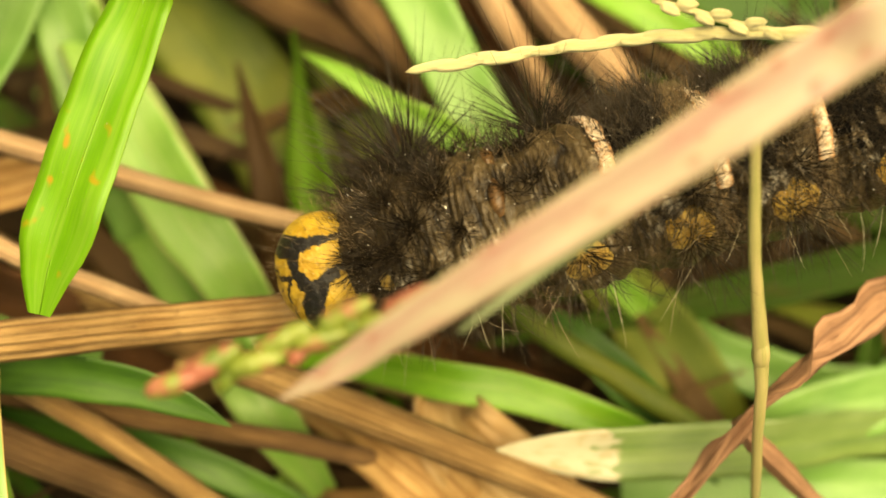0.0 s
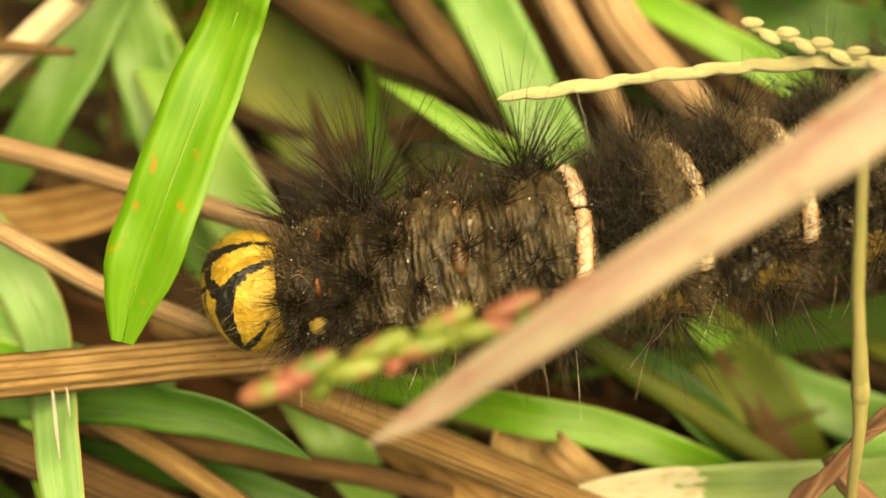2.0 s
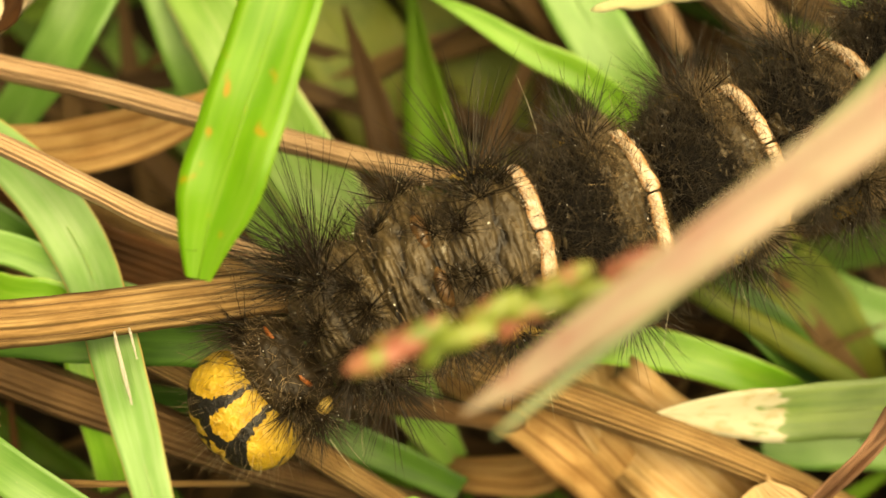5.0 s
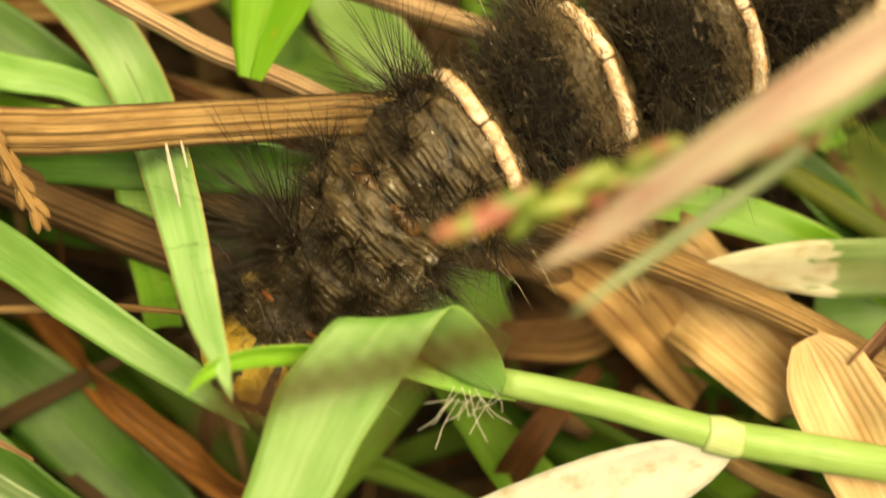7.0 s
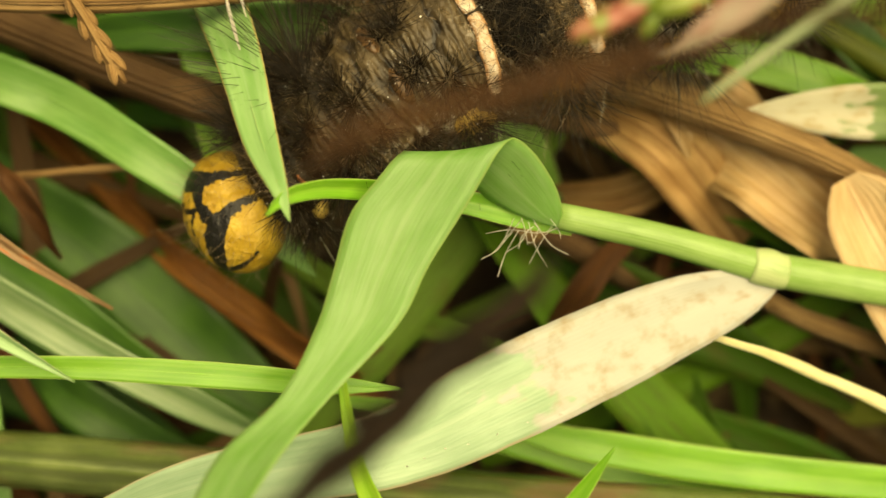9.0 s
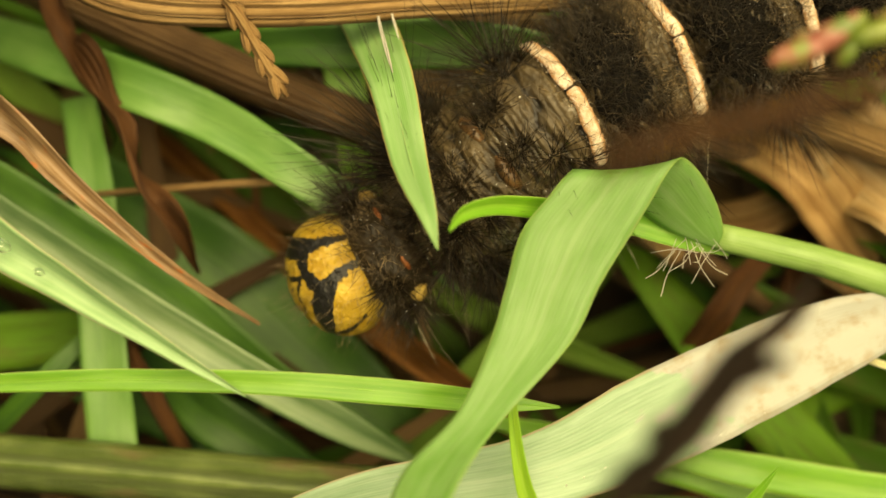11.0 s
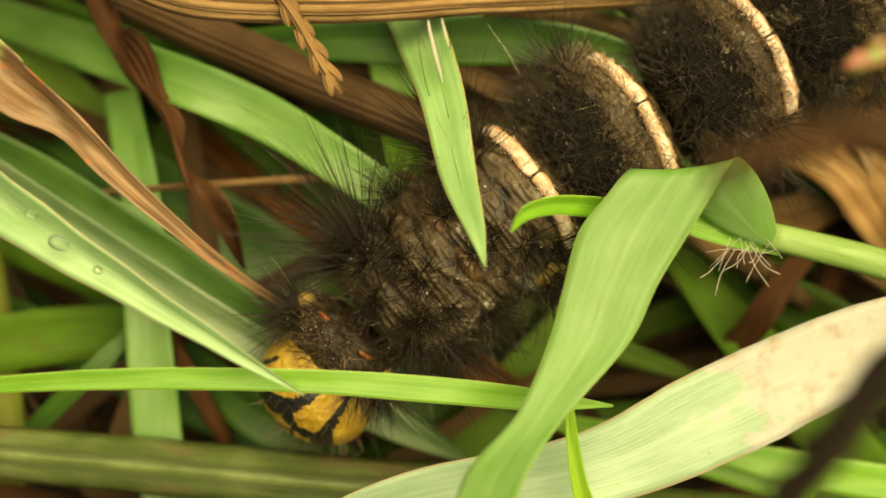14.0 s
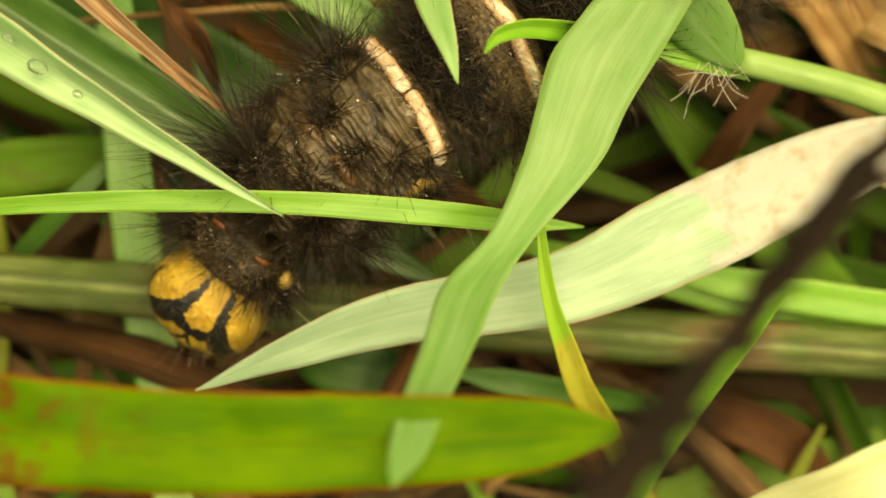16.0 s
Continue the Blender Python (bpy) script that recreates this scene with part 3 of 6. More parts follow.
blade(MID, "broad green grass blade standing at the back", [(-36.5, 46.1, -49.7, 2.48), (-31.9, 33.9, -32.3, 3.19), (-27.4, 21.7, -18, 3.55), (-25.2, 15.8, -16, 3.65), (-24, 11.8, -16, 3.65), (-22.9, 7.5, -17, 3.33), (-21.2, 0.5, -20, 2.29)], fold=0.1)
blade(MID, "green grass blade leaning at the back", [(-16.3, 44.5, -49.1, 2.33), (-21.1, 32.5, -31.5, 2.99), (-26, 20.4, -17, 3.32), (-28.7, 13.8, -15, 3.43), (-31.2, 9.4, -15, 3.25), (-35.4, 4.8, -18, 2.61)], fold=0.1)
blade(MOSSY, "olive green blade out of focus behind the caterpillar", [(-38.2, 39.4, -47.3, 4.84), (-29.7, 29.6, -35.6, 6.22), (-21.3, 19.7, -26, 6.92), (-14.9, 12.2, -24, 7.58), (-10, 4.3, -24, 6.79), (-6.9, -3.4, -28, 4.16)], fold=0.08)
blade(MOSSY, "olive green blade out of focus at the back", [(-26.5, 44.8, -49.2, 4.36), (-19.3, 33.9, -37.5, 5.61), (-12.1, 23.1, -28, 6.23), (-7, 15.4, -26, 7.75), (-3.7, 9.7, -26, 7.75), (2.3, 0.8, -28, 5.84)], fold=0.08)
blade(SOFT, "light green blade behind the dead stems", [(-36.7, 36.4, -46.2, 2.6), (-30.1, 25.2, -29.6, 3.34), (-23.5, 14, -16, 3.71), (-18.8, 6, -13, 4.45), (-16.2, 1.7, -12.5, 4.64), (-13.1, -2.6, -13, 3.95), (-10.1, -10, -18, 2.28)], fold=0.08)
blade(SOFT, "soft green blade behind the rusty one", [(-42, 43.2, -48.7, 2.89), (-35.2, 32.1, -32.9, 3.72), (-28.4, 21.1, -20, 4.13), (-23.9, 13.8, -17, 4.17), (-20.6, 9.1, -17, 3.98), (-16.5, 2, -20, 2.99)], fold=0.08)
blade(MID, "green blade showing beneath the dead stalk", [(-68.4, 8, -35.8, 1.33), (-55.9, 4.2, -21.6, 1.71), (-43.5, 0.5, -10, 1.9), (-36.7, -1.5, -8.5, 2.17), (-32.1, -2.4, -8.5, 1.86), (-26.4, -5.2, -8, 2.16), (-20.7, -6.5, -9, 1.88)], fold=0.1)
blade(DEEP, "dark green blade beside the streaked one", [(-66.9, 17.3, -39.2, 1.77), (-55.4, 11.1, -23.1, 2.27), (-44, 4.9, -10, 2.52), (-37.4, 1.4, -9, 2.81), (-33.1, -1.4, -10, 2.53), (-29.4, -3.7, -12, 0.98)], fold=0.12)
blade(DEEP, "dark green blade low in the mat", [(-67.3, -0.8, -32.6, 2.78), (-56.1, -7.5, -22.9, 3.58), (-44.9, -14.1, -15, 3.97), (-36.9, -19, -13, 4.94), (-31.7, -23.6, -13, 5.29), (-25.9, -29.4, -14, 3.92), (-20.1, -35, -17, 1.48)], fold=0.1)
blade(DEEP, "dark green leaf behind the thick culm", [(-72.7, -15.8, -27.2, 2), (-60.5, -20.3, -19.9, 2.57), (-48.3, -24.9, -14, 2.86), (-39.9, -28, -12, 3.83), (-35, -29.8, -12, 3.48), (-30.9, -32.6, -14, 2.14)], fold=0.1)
blade(MOSSY, "dark green blade under the caterpillar", [(-6.2, 18.1, -39.5, 2.98), (2.2, 8.2, -28.8, 3.84), (10.7, -1.7, -20, 4.26), (14.4, -6.2, -17, 5.25), (17.4, -10.7, -17, 4.88), (21.1, -17.3, -20, 3.1)], fold=0.1)
blade(GREEN, "green blade beneath the caterpillar", [(-31.7, -3.9, -31.5, 1.51), (-18.8, -5.6, -21.3, 1.94), (-5.9, -7.3, -13, 2.15), (-0.2, -8.1, -9, 2.46), (5, -9, -9, 2.4), (10.9, -11.2, -10, 2.08), (17.6, -14.7, -16, 1.48)], fold=0.12)
blade(RUSSET, "reddish dry blade beneath the caterpillar", [(-22.7, 2.4, -33.8, 1.56), (-10.7, -2.6, -24, 2), (1.3, -7.6, -16, 2.23), (5.2, -9.2, -14, 2.54), (9.2, -10.9, -14, 2.39), (14.8, -13.7, -17, 1.13)], fold=0.1)
blade(MID, "broad green grass blade at the edge of the mat", [(68, -4.5, -31.3, 2.65), (55.1, -6.2, -24, 3.41), (42.3, -7.9, -18, 3.79), (28.1, -9.7, -13, 4.23), (23.2, -10.8, -12, 4.25), (19.7, -12.2, -12, 3.55), (17, -15.2, -15, 1.1)], fold=0.12)
blade(MID, "light green blade at the edge of the mat", [(62.8, 13, -37.7, 2.44), (52, 5.8, -28, 3.14), (41.2, -1.4, -20, 3.49), (29, -9.6, -17, 3.75), (19.3, -7.7, -17, 3.38), (15, -4.7, -18, 2.28)], fold=0.12)
blade(DEEP, "dark green blade beneath the greyish stalk", [(6.8, -4.1, -11, 0.64), (8.5, -5.7, -10, 1.91), (10.4, -7.6, -10, 2.55), (12.9, -10.0, -11, 2.58), (17.7, -14.2, -14, 2.02), (30, -24, -25, 1.6)], fold=0.12)
blade(MID, "green blade low in the mat", [(61.7, -16.8, -26.8, 2.08), (48.8, -16.3, -20.9, 2.67), (35.8, -15.8, -16, 2.97), (25.9, -15.4, -14, 3.63), (18.7, -15.1, -14, 3.99), (11.5, -15.2, -15, 3.3)], fold=0.12)
blade(PALE, "bleached grass blade with a green lower half", [(55.5, -11.6, -28.7, 2.03), (42.5, -11.7, -20.6, 2.61), (29.5, -11.8, -14, 2.9), (19, -11.9, -7.5, 3.36), (13.8, -12.1, -6.5, 3.45), (8.7, -12.1, -6, 3.03), (5.1, -12, -6, 1.65), (2.8, -12, -6, 0.13)], fold=0.06, leans=(0, 10))
blade(DEEP, "green blade near the dead stems", [(-50.9, -8.4, -29.9, 1.24), (-38, -10, -20.6, 1.59), (-25.1, -11.6, -13, 1.77), (-17.8, -12.4, -10, 2.12), (-13.1, -14.1, -10, 2.05), (-7.6, -17.2, -12, 1.75)], fold=0.12)
blade(SOFT, "green blade tip under the bud stalk", [(-33.4, 14.7, -38.3, 2.25), (-24.6, 5.1, -24.9, 2.9), (-15.7, -4.4, -14, 3.22), (-12.6, -7.8, -12, 3.85), (-10.5, -11.3, -12, 3.5), (-7.8, -16, -15, 1.81)], fold=0.1)
blade(GREEN, "green blade at the edge of the streaked one", [(-58.9, 2.7, -33.9, 1.41), (-46.4, -0.8, -20.2, 1.81), (-33.8, -4.4, -9, 2.02), (-29.5, -5.6, -8, 2.33), (-28.1, -10.9, -8, 2.33), (-27.3, -15.9, -10, 2.04)], fold=0.1)
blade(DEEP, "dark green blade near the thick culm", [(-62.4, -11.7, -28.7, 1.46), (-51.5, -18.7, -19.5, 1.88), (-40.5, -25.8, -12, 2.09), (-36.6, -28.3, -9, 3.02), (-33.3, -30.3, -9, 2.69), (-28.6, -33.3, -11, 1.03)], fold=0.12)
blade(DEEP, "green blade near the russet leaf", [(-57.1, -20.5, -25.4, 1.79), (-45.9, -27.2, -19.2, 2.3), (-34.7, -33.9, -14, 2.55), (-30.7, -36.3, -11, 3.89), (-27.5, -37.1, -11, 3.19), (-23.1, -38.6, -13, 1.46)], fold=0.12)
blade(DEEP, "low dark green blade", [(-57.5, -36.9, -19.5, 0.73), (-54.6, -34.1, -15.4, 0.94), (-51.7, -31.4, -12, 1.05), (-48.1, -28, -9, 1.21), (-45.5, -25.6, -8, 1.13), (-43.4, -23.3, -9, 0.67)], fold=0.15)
blade(GREEN, "low green blade under the thick culm", [(36, -40.6, -18.1, 1.42), (23.2, -38.5, -13.7, 1.83), (10.4, -36.4, -10, 2.04), (-0.9, -34.5, -7, 1.96), (-9.1, -33.9, -7, 1.76), (-15.4, -33.7, -8, 0.33)], fold=0.1)
blade(AUTUMN, "dried leaf turning from orange and green to brown", [(-85.9, 8.6, -34.2, 1.98), (-68.0, 2.5, -16.0, 2.7), (-51.8, -7.5, -1, 2.84), (-47.9, -10.4, 0, 2.67), (-45.1, -12.4, 0.4, 1.77), (-42.4, -15.2, 0.4, 1.23), (-39.6, -17.8, -0.2, 0.88), (-37.7, -19.4, -1, 0.68), (-36.2, -20.6, -2, 0.52), (-33.0, -22.8, -4, 0.23)], fold=0.55, wavy=0.22, leans=(10, -25, 30, -10, 35), step=0.5)
blade(RUSSET, "twisted brown dry leaf", [(-56.4, 22.4, -41.1, 0.94), (-51.4, 10.4, -23.4, 1.2), (-46.4, -1.6, -9, 1.34), (-43.9, -7.4, -6, 1.35), (-41, -11.4, -5, 1.4), (-39.6, -14.9, -5, 1.27), (-37.8, -17.4, -6, 1.1), (-36.9, -19.9, -8, 0.26)], fold=0.7, wavy=0.55, leans=(0, 70, -50, 70, -30, 60, -20), step=0.4)
blade(HUSK, "broad tan dry leaf with crinkled veins", [(-19.7, -6.2, -30.7, 1.69), (-1.9, -8.4, -14, 3.08), (0.5, -11.1, -9.5, 4.85), (2.8, -13.3, -8, 6.03), (5.6, -15.8, -7.6, 6.15), (8.2, -18.2, -8, 5.07), (10.4, -20.3, -9, 2.25)], fold=0.18, wavy=0.16, leans=(0, 15, -10))
blade(CREAM, "cream and orange dry leaf sheath", [(8.2, -16.0, -5, 1.83), (9.0, -17.5, -5, 4.57), (10.2, -19.9, -5, 5.18), (12.1, -23.0, -5.5, 5.21), (19.5, -34.5, -9, 4.4), (27.3, -44.9, -10.7, 3.9), (35.1, -55.4, -12.8, 2.77)], fold=0.25, wavy=0.06)
blade(TAN, "orange tan dry leaf under the rusty blade", [(-71, 2.1, -33.7, 1.98), (-58, 2.5, -23.4, 2.55), (-45, 3, -15, 2.83), (-35.8, 3.3, -12, 3.14), (-30.2, 3.4, -11.5, 3.25), (-25.1, 4.5, -11.5, 2.91), (-20.5, 6.7, -14, 1.4)], fold=0.1, wavy=0.07)
blade(RUSSET, "brown dry leaf under the pale stems", [(-67.6, 12.3, -37.4, 2.76), (-55.4, 7.7, -25.6, 3.54), (-43.3, 3, -16, 3.94), (-34.2, -0.4, -13.5, 4.51), (-28.8, -3, -13, 4.48), (-23.4, -5.2, -14, 3.83), (-17.5, -8.2, -17, 2.16)], fold=0.1, wavy=0.08)
blade(EMBER, "orange brown dry leaf in the shade", [(-56.2, 1.7, -33.5, 1.02), (-46.4, -6.8, -23.9, 1.31), (-36.5, -15.3, -16, 1.46), (-31.4, -19.7, -12, 1.81), (-27.2, -22.9, -11.5, 2.01), (-22.4, -26.5, -12, 1.88), (-17, -30.4, -15, 1.44)], fold=0.2, wavy=0.35)
blade(BLUSHED, "curled brown withered leaf caught behind the thin stalk", [(46, 14, -36, 0.8), (36, 5, -17, 1.2), (28, -0.9, -4, 1.7), (24.0, -3.0, -1.0, 2.3), (21.6, -4.9, 0.0, 1.9), (19.0, -6.6, 0.0, 1.2), (17.1, -8.4, -0.2, 0.9), (15.9, -9.9, -0.6, 1.3), (14.4, -12.4, -1.6, 0.9), (12.6, -14.8, -3.0, 1.0), (10.5, -18.5, -6.0, 0.5)], fold=0.45, wavy=0.5, leans=(0, 40, -50, 45, -40))
blade(TAN, "tan dry leaf at the foot of the dead stems", [(-33.4, 0.9, -33.3, 1.52), (-21.5, -4.3, -22.7, 1.96), (-9.6, -9.5, -14, 2.18), (-4.6, -11.7, -9, 3.77), (-0.9, -14.3, -8, 4.4), (4, -19.6, -12, 3.19)], fold=0.1, wavy=0.08)
blade(RUSSET, "brown leaf in the shade", [(-17, -36, -19.8, 1.02), (-13.2, -37.3, -15.5, 1.31), (-9.4, -38.5, -12, 1.45), (-5.7, -39.7, -9, 2.81), (-2.1, -41.6, -9, 3.18), (1.1, -44.3, -11, 1.45)], fold=0.2, wavy=0.12)
blade(RUSSET, "dry brown leaf among the stems", [(-11.3, -33.1, -20.9, 1.17), (-9.7, -29.5, -16, 1.5), (-8, -25.8, -12, 1.66), (-6.5, -22.6, -10, 1.95), (-4.9, -20.6, -10, 1.62), (-2.1, -18.1, -12, 1)], fold=0.4, wavy=0.2)
blade(TAN, "dry leaf beneath the broad tan one", [(-17.3, -17.1, -26.7, 1.45), (-12.3, -16.9, -20.3, 1.87), (-7.3, -16.7, -15, 2.07), (-3.3, -16.5, -13, 2.7), (0, -15.1, -13, 2.7), (5.2, -13.8, -15, 1.73)], fold=0.15, wavy=0.1)
stem(STRAW, "ridged dead grass stalk lying in the mat", [(-64.0, 9.0, -31.0, 1.72), (-54.0, 2.0, -13.0, 2.22), (-45.5, -2.2, -2.4, 2.3), (-39.5, -5.2, -0.8, 2.32), (-31.5, -5.7, -0.4, 2.24), (-25.0, -5.2, -1.0, 2.16), (-18.8, -4.6, -2.6, 2.12), (-12.8, -4.1, -3.6, 2.07), (-4.2, -3.4, -7.5, 1.9)], ridges=0.13, ridge_count=9, sides=36, flat=0.6, bumpy=0.015)
stem(PINKISH, "pale pinkish dead stem", [(-67.1, 19.2, -39.9, 0.82), (-55.2, 13.9, -22.4, 1.05), (-43.3, 8.5, -8, 1.17), (-32.6, 3.7, -5.4, 1.19), (-27.7, 1.2, -5, 1.22), (-24.1, -0.7, -5, 1.21), (-19.9, -2.3, -5.4, 1.19), (-12.6, -5.4, -8, 1.1)], ridges=0.03, bumpy=0.03)
stem(PINKISH, "dead grass stem going under the rusty blade", [(-70.4, 18.9, -39.8, 0.95), (-57.9, 15.3, -24, 1.22), (-45.5, 11.6, -11, 1.35), (-33.9, 8.2, -9, 1.45), (-28.5, 6.9, -8.6, 1.44), (-23.2, 5.4, -8.4, 1.43), (-14, 2.7, -9, 1.38), (-4, 0.3, -13, 1.38)], ridges=0.05, bumpy=0.02)
stem(BROWN, "thick brown dead stem", [(-72.5, 8.6, -36, 1.8), (-60.6, 3.3, -22.3, 2.31), (-48.7, -2, -11, 2.57), (-36.6, -7.4, -8, 2.6), (-31.9, -9.4, -7.6, 2.65), (-27.3, -11.2, -7.6, 2.59), (-18.2, -15, -8.5, 2.25), (-10.3, -17.7, -9.5, 1.78), (-2.7, -21.8, -12, 1.64)], ridges=0.05, bumpy=0.02)
stem(STRAW, "thin dead stem in the lower mat", [(-54.1, 8.4, -36, 0.71), (-42.8, 2, -21.7, 0.92), (-31.5, -4.4, -10, 1.02), (-26, -7.6, -7.2, 1.32), (-20.2, -10.8, -6.6, 1.5), (-14.4, -14.8, -7, 1.51), (-8.8, -19, -9, 1.35)], ridges=0.04, bumpy=0.04)
stem(BROWN, "brown dead stem in the lower mat", [(-54.4, -4.1, -31.4, 0.86), (-41.6, -6.3, -19.6, 1.1), (-28.8, -8.5, -10, 1.23), (-23, -9.4, -8.6, 1.34), (-14.9, -10.8, -8.4, 1.41), (-7.6, -12.1, -8.6, 1.34), (3, -14.7, -10, 1.23)], ridges=0.04, bumpy=0.04)
stem(STRAW, "smooth tan dead stem under the bud stalk", [(-40.8, 3.3, -34.1, 1.42), (-28.6, -1.1, -20.3, 1.82), (-16.4, -5.5, -9, 2.02), (-8.8, -8.3, -7, 2.24), (-2.2, -10.8, -6.4, 2.16), (7, -14.5, -6.4, 1.84), (14.6, -18.2, -8, 1.67)], ridges=0.02, bumpy=0.02, sides=24, ridge_count=8)
stem(BROWN, "blurred brown dead stem at the back", [(-40.1, 36.3, -46.1, 2.19), (-29.4, 29, -32.9, 2.81), (-18.7, 21.7, -22, 3.12), (-11.4, 16.7, -20, 3.29), (-5.3, 14, -19, 3.26), (0.1, 11, -19, 3.03), (5.6, 6.7, -21, 2.33)], ridges=0.03)
stem(PINKISH, "blurred tan dead stem at the back", [(-7.4, 46.1, -49.7, 2.15), (-1.8, 34.4, -33.4, 2.76), (3.8, 22.7, -20, 3.07), (7, 16.1, -17, 3.12), (11, 11.6, -16.5, 2.81), (15.1, 7.3, -18, 2.26)], ridges=0.03)
stem(BROWN, "brown dead stem behind the grass tip", [(-24.4, 39.8, -47.4, 1.57), (-16.4, 29.6, -31.2, 2.02), (-8.3, 19.4, -18, 2.25), (-5.3, 15.5, -17, 2.37), (-2.3, 12.2, -17, 2.22), (4, 5.4, -20, 1.92)], ridges=0.03)
stem(PINKISH, "tan dead stem among the blades", [(-11.3, 44.3, -49, 1.43), (-5.3, 32.8, -32.5, 1.84), (0.7, 21.2, -19, 2.05), (3.6, 15.6, -17, 2.08), (5.1, 13.1, -17, 1.86), (7.7, 9.2, -19, 1.52)], ridges=0.03)
stem(STRAW, "short blunt dead stem end", [(-66.6, 21.2, -40.6, 0.74), (-53.9, 18.4, -24.9, 0.95), (-41.2, 15.7, -12, 1.06), (-33.8, 14, -9, 0.88), (-30.5, 13.6, -8.5, 0.74), (-26.9, 13.3, -8.5, 0.47)], ridges=0.03)
stem(STRAW, "thin dead straw lying level", [(-72, -17, -26.7, 0.27), (-59, -16.2, -17, 0.35), (-46, -15.5, -9, 0.38), (-35.4, -14.9, -5.6, 0.46), (-30.3, -14.7, -5, 0.49), (-26.5, -14.8, -5, 0.36), (-19.7, -15.6, -8, 0.32)], bumpy=0.05)
stem(GRAIN, "thin pale dead straw", [(0.1, -24.6, -1.6, 0.37), (2.8, -25.5, -2, 0.55), (5.9, -26.8, -2.4, 0.68), (10.8, -29.1, -3.4, 0.75), (19.9, -33.6, -8, 0.73), (31.6, -39.3, -11.9, 0.66), (43.3, -44.9, -16.6, 0.51)], bumpy=0.09)
stem(STRAW, "dead stem under the green shoot", [(0.1, -19.5, -12, 1.05), (5.3, -23.3, -9, 1.21), (8.9, -24.9, -8.6, 1.34), (13.7, -26.6, -9, 1.35), (21.6, -29.8, -12, 1.26), (33.7, -34.6, -15, 1.13), (45.8, -39.4, -18.6, 0.88)], ridges=0.05)
# The darker husk brown here stands in for shade on the stem foot
stem(RUDDY, "brown stem foot low in the mat, coloured darker for shade", [(-73.9, -30.6, -21.8, 1.21), (-61.1, -32.4, -15.3, 1.55), (-48.2, -34.2, -10, 1.73), (-43, -35, -7.6, 2.36), (-39.3, -36.3, -7.4, 2.43), (-34.7, -38.5, -8, 2.05), (-26.8, -42.4, -12, 1.44)], bumpy=0.03)
stem(RUSSET, "russet dead stem standing in the shade", [(-42.3, -72.8, -6.4, 1.04), (-37.1, -60.8, -10.6, 1.34), (-32, -48.9, -14, 1.48), (-29.6, -43.4, -9, 1.6), (-27.5, -38.6, -8, 1.51), (-25.4, -34.9, -9, 1.25), (-23.2, -32.2, -12, 0.93)], bumpy=0.05)
stem(TAN, "tan dead stem in the shade", [(-33.4, -70.9, -7.1, 0.76), (-27.9, -59.1, -9.8, 0.98), (-22.4, -47.3, -12, 1.09), (-20.5, -43.1, -9, 1.26), (-18.1, -39.9, -8.6, 1.18), (-15.6, -36.9, -9.5, 0.91), (-12.2, -33.9, -13, 0.73)], bumpy=0.05)
stem(BROWN, "brown dead stem end in the lower mat", [(-10, -39, -9, 1.05), (-8, -41, -7, 1.58), (-5.1, -43.8, -7, 1.73), (0.2, -49.2, -10, 1.66), (9.4, -58.4, -9.2, 1.49), (18.5, -67.6, -8.3, 1.16)], bumpy=0.04)
stem(RUSSET, "thin reddish stem low in the mat", [(-46.3, -17.9, -26.4, 0.62), (-43.9, -21.1, -17.4, 0.79), (-41.5, -24.3, -10, 0.88), (-40.1, -26.3, -8.6, 1.07), (-39.1, -28.3, -8.6, 1.14), (-37.8, -31.1, -10, 0.95)], bumpy=0.03)
stem(MOSSY, "olive stem under the caterpillar", [(-20.2, 12.7, -37.6, 0.91), (-9.5, 5.4, -24.6, 1.18), (1.3, -1.9, -14, 1.31), (5.8, -5, -10.5, 1.6), (10.2, -7.8, -10, 1.59), (14.4, -10.5, -10, 1.52), (19.5, -14.2, -13, 1.29)], bumpy=0.03)
stem(BLUSHED, "pinkish dry stem at the foot of the thin stalk", [(16.4, -9.6, -2.5, 0.9), (17.4, -11.0, -2.5, 1.3), (19.3, -12.8, -3.5, 1.25), (23.2, -16.5, -7, 1), (32.7, -25.4, -13, 0.9), (42.2, -34.3, -20.4, 0.7)], bumpy=0.05)
stem(THICK, "thick old grass culm, green fading to brown", [(-89.1, -25.7, -23.6, 2.13), (-76.2, -27.4, -13.0, 2.73), (-61.8, -28.7, -6.0, 2.91), (-51.7, -30.1, -5.6, 2.96), (-41.5, -31.1, -5.8, 3.16), (-28.5, -32.4, -5.8, 3.3), (-18.9, -33.3, -5.6, 3.29), (-9.3, -34.2, -5.2, 3.21), (0.4, -35.0, -5.2, 3.07), (14.2, -36.6, -8.4, 3.0)], ridges=0.02, sides=28, ridge_count=12, bumpy=0.01)


def blob(at, along, length, width, seed=0, sides=10, rings=9, point=0.8):
    """A tapered grain or bud: verts, faces, uv in the mat's axes."""
    along = np.array(along, float) / np.linalg.norm(along)
    k = np.linspace(-0.5, 0.5, rings)
    w = width * np.sqrt(np.maximum(1 - (2 * np.abs(k)) ** 2.2, 0.004)) * (1 - 0.35 * point * k)
    rows = [(*(np.array(at) + along * length * a), b) for a, b in zip(k, w)]
    return tube(rows, sides, 0.04, 3, 0.85, seed, length / rings, 0.03)


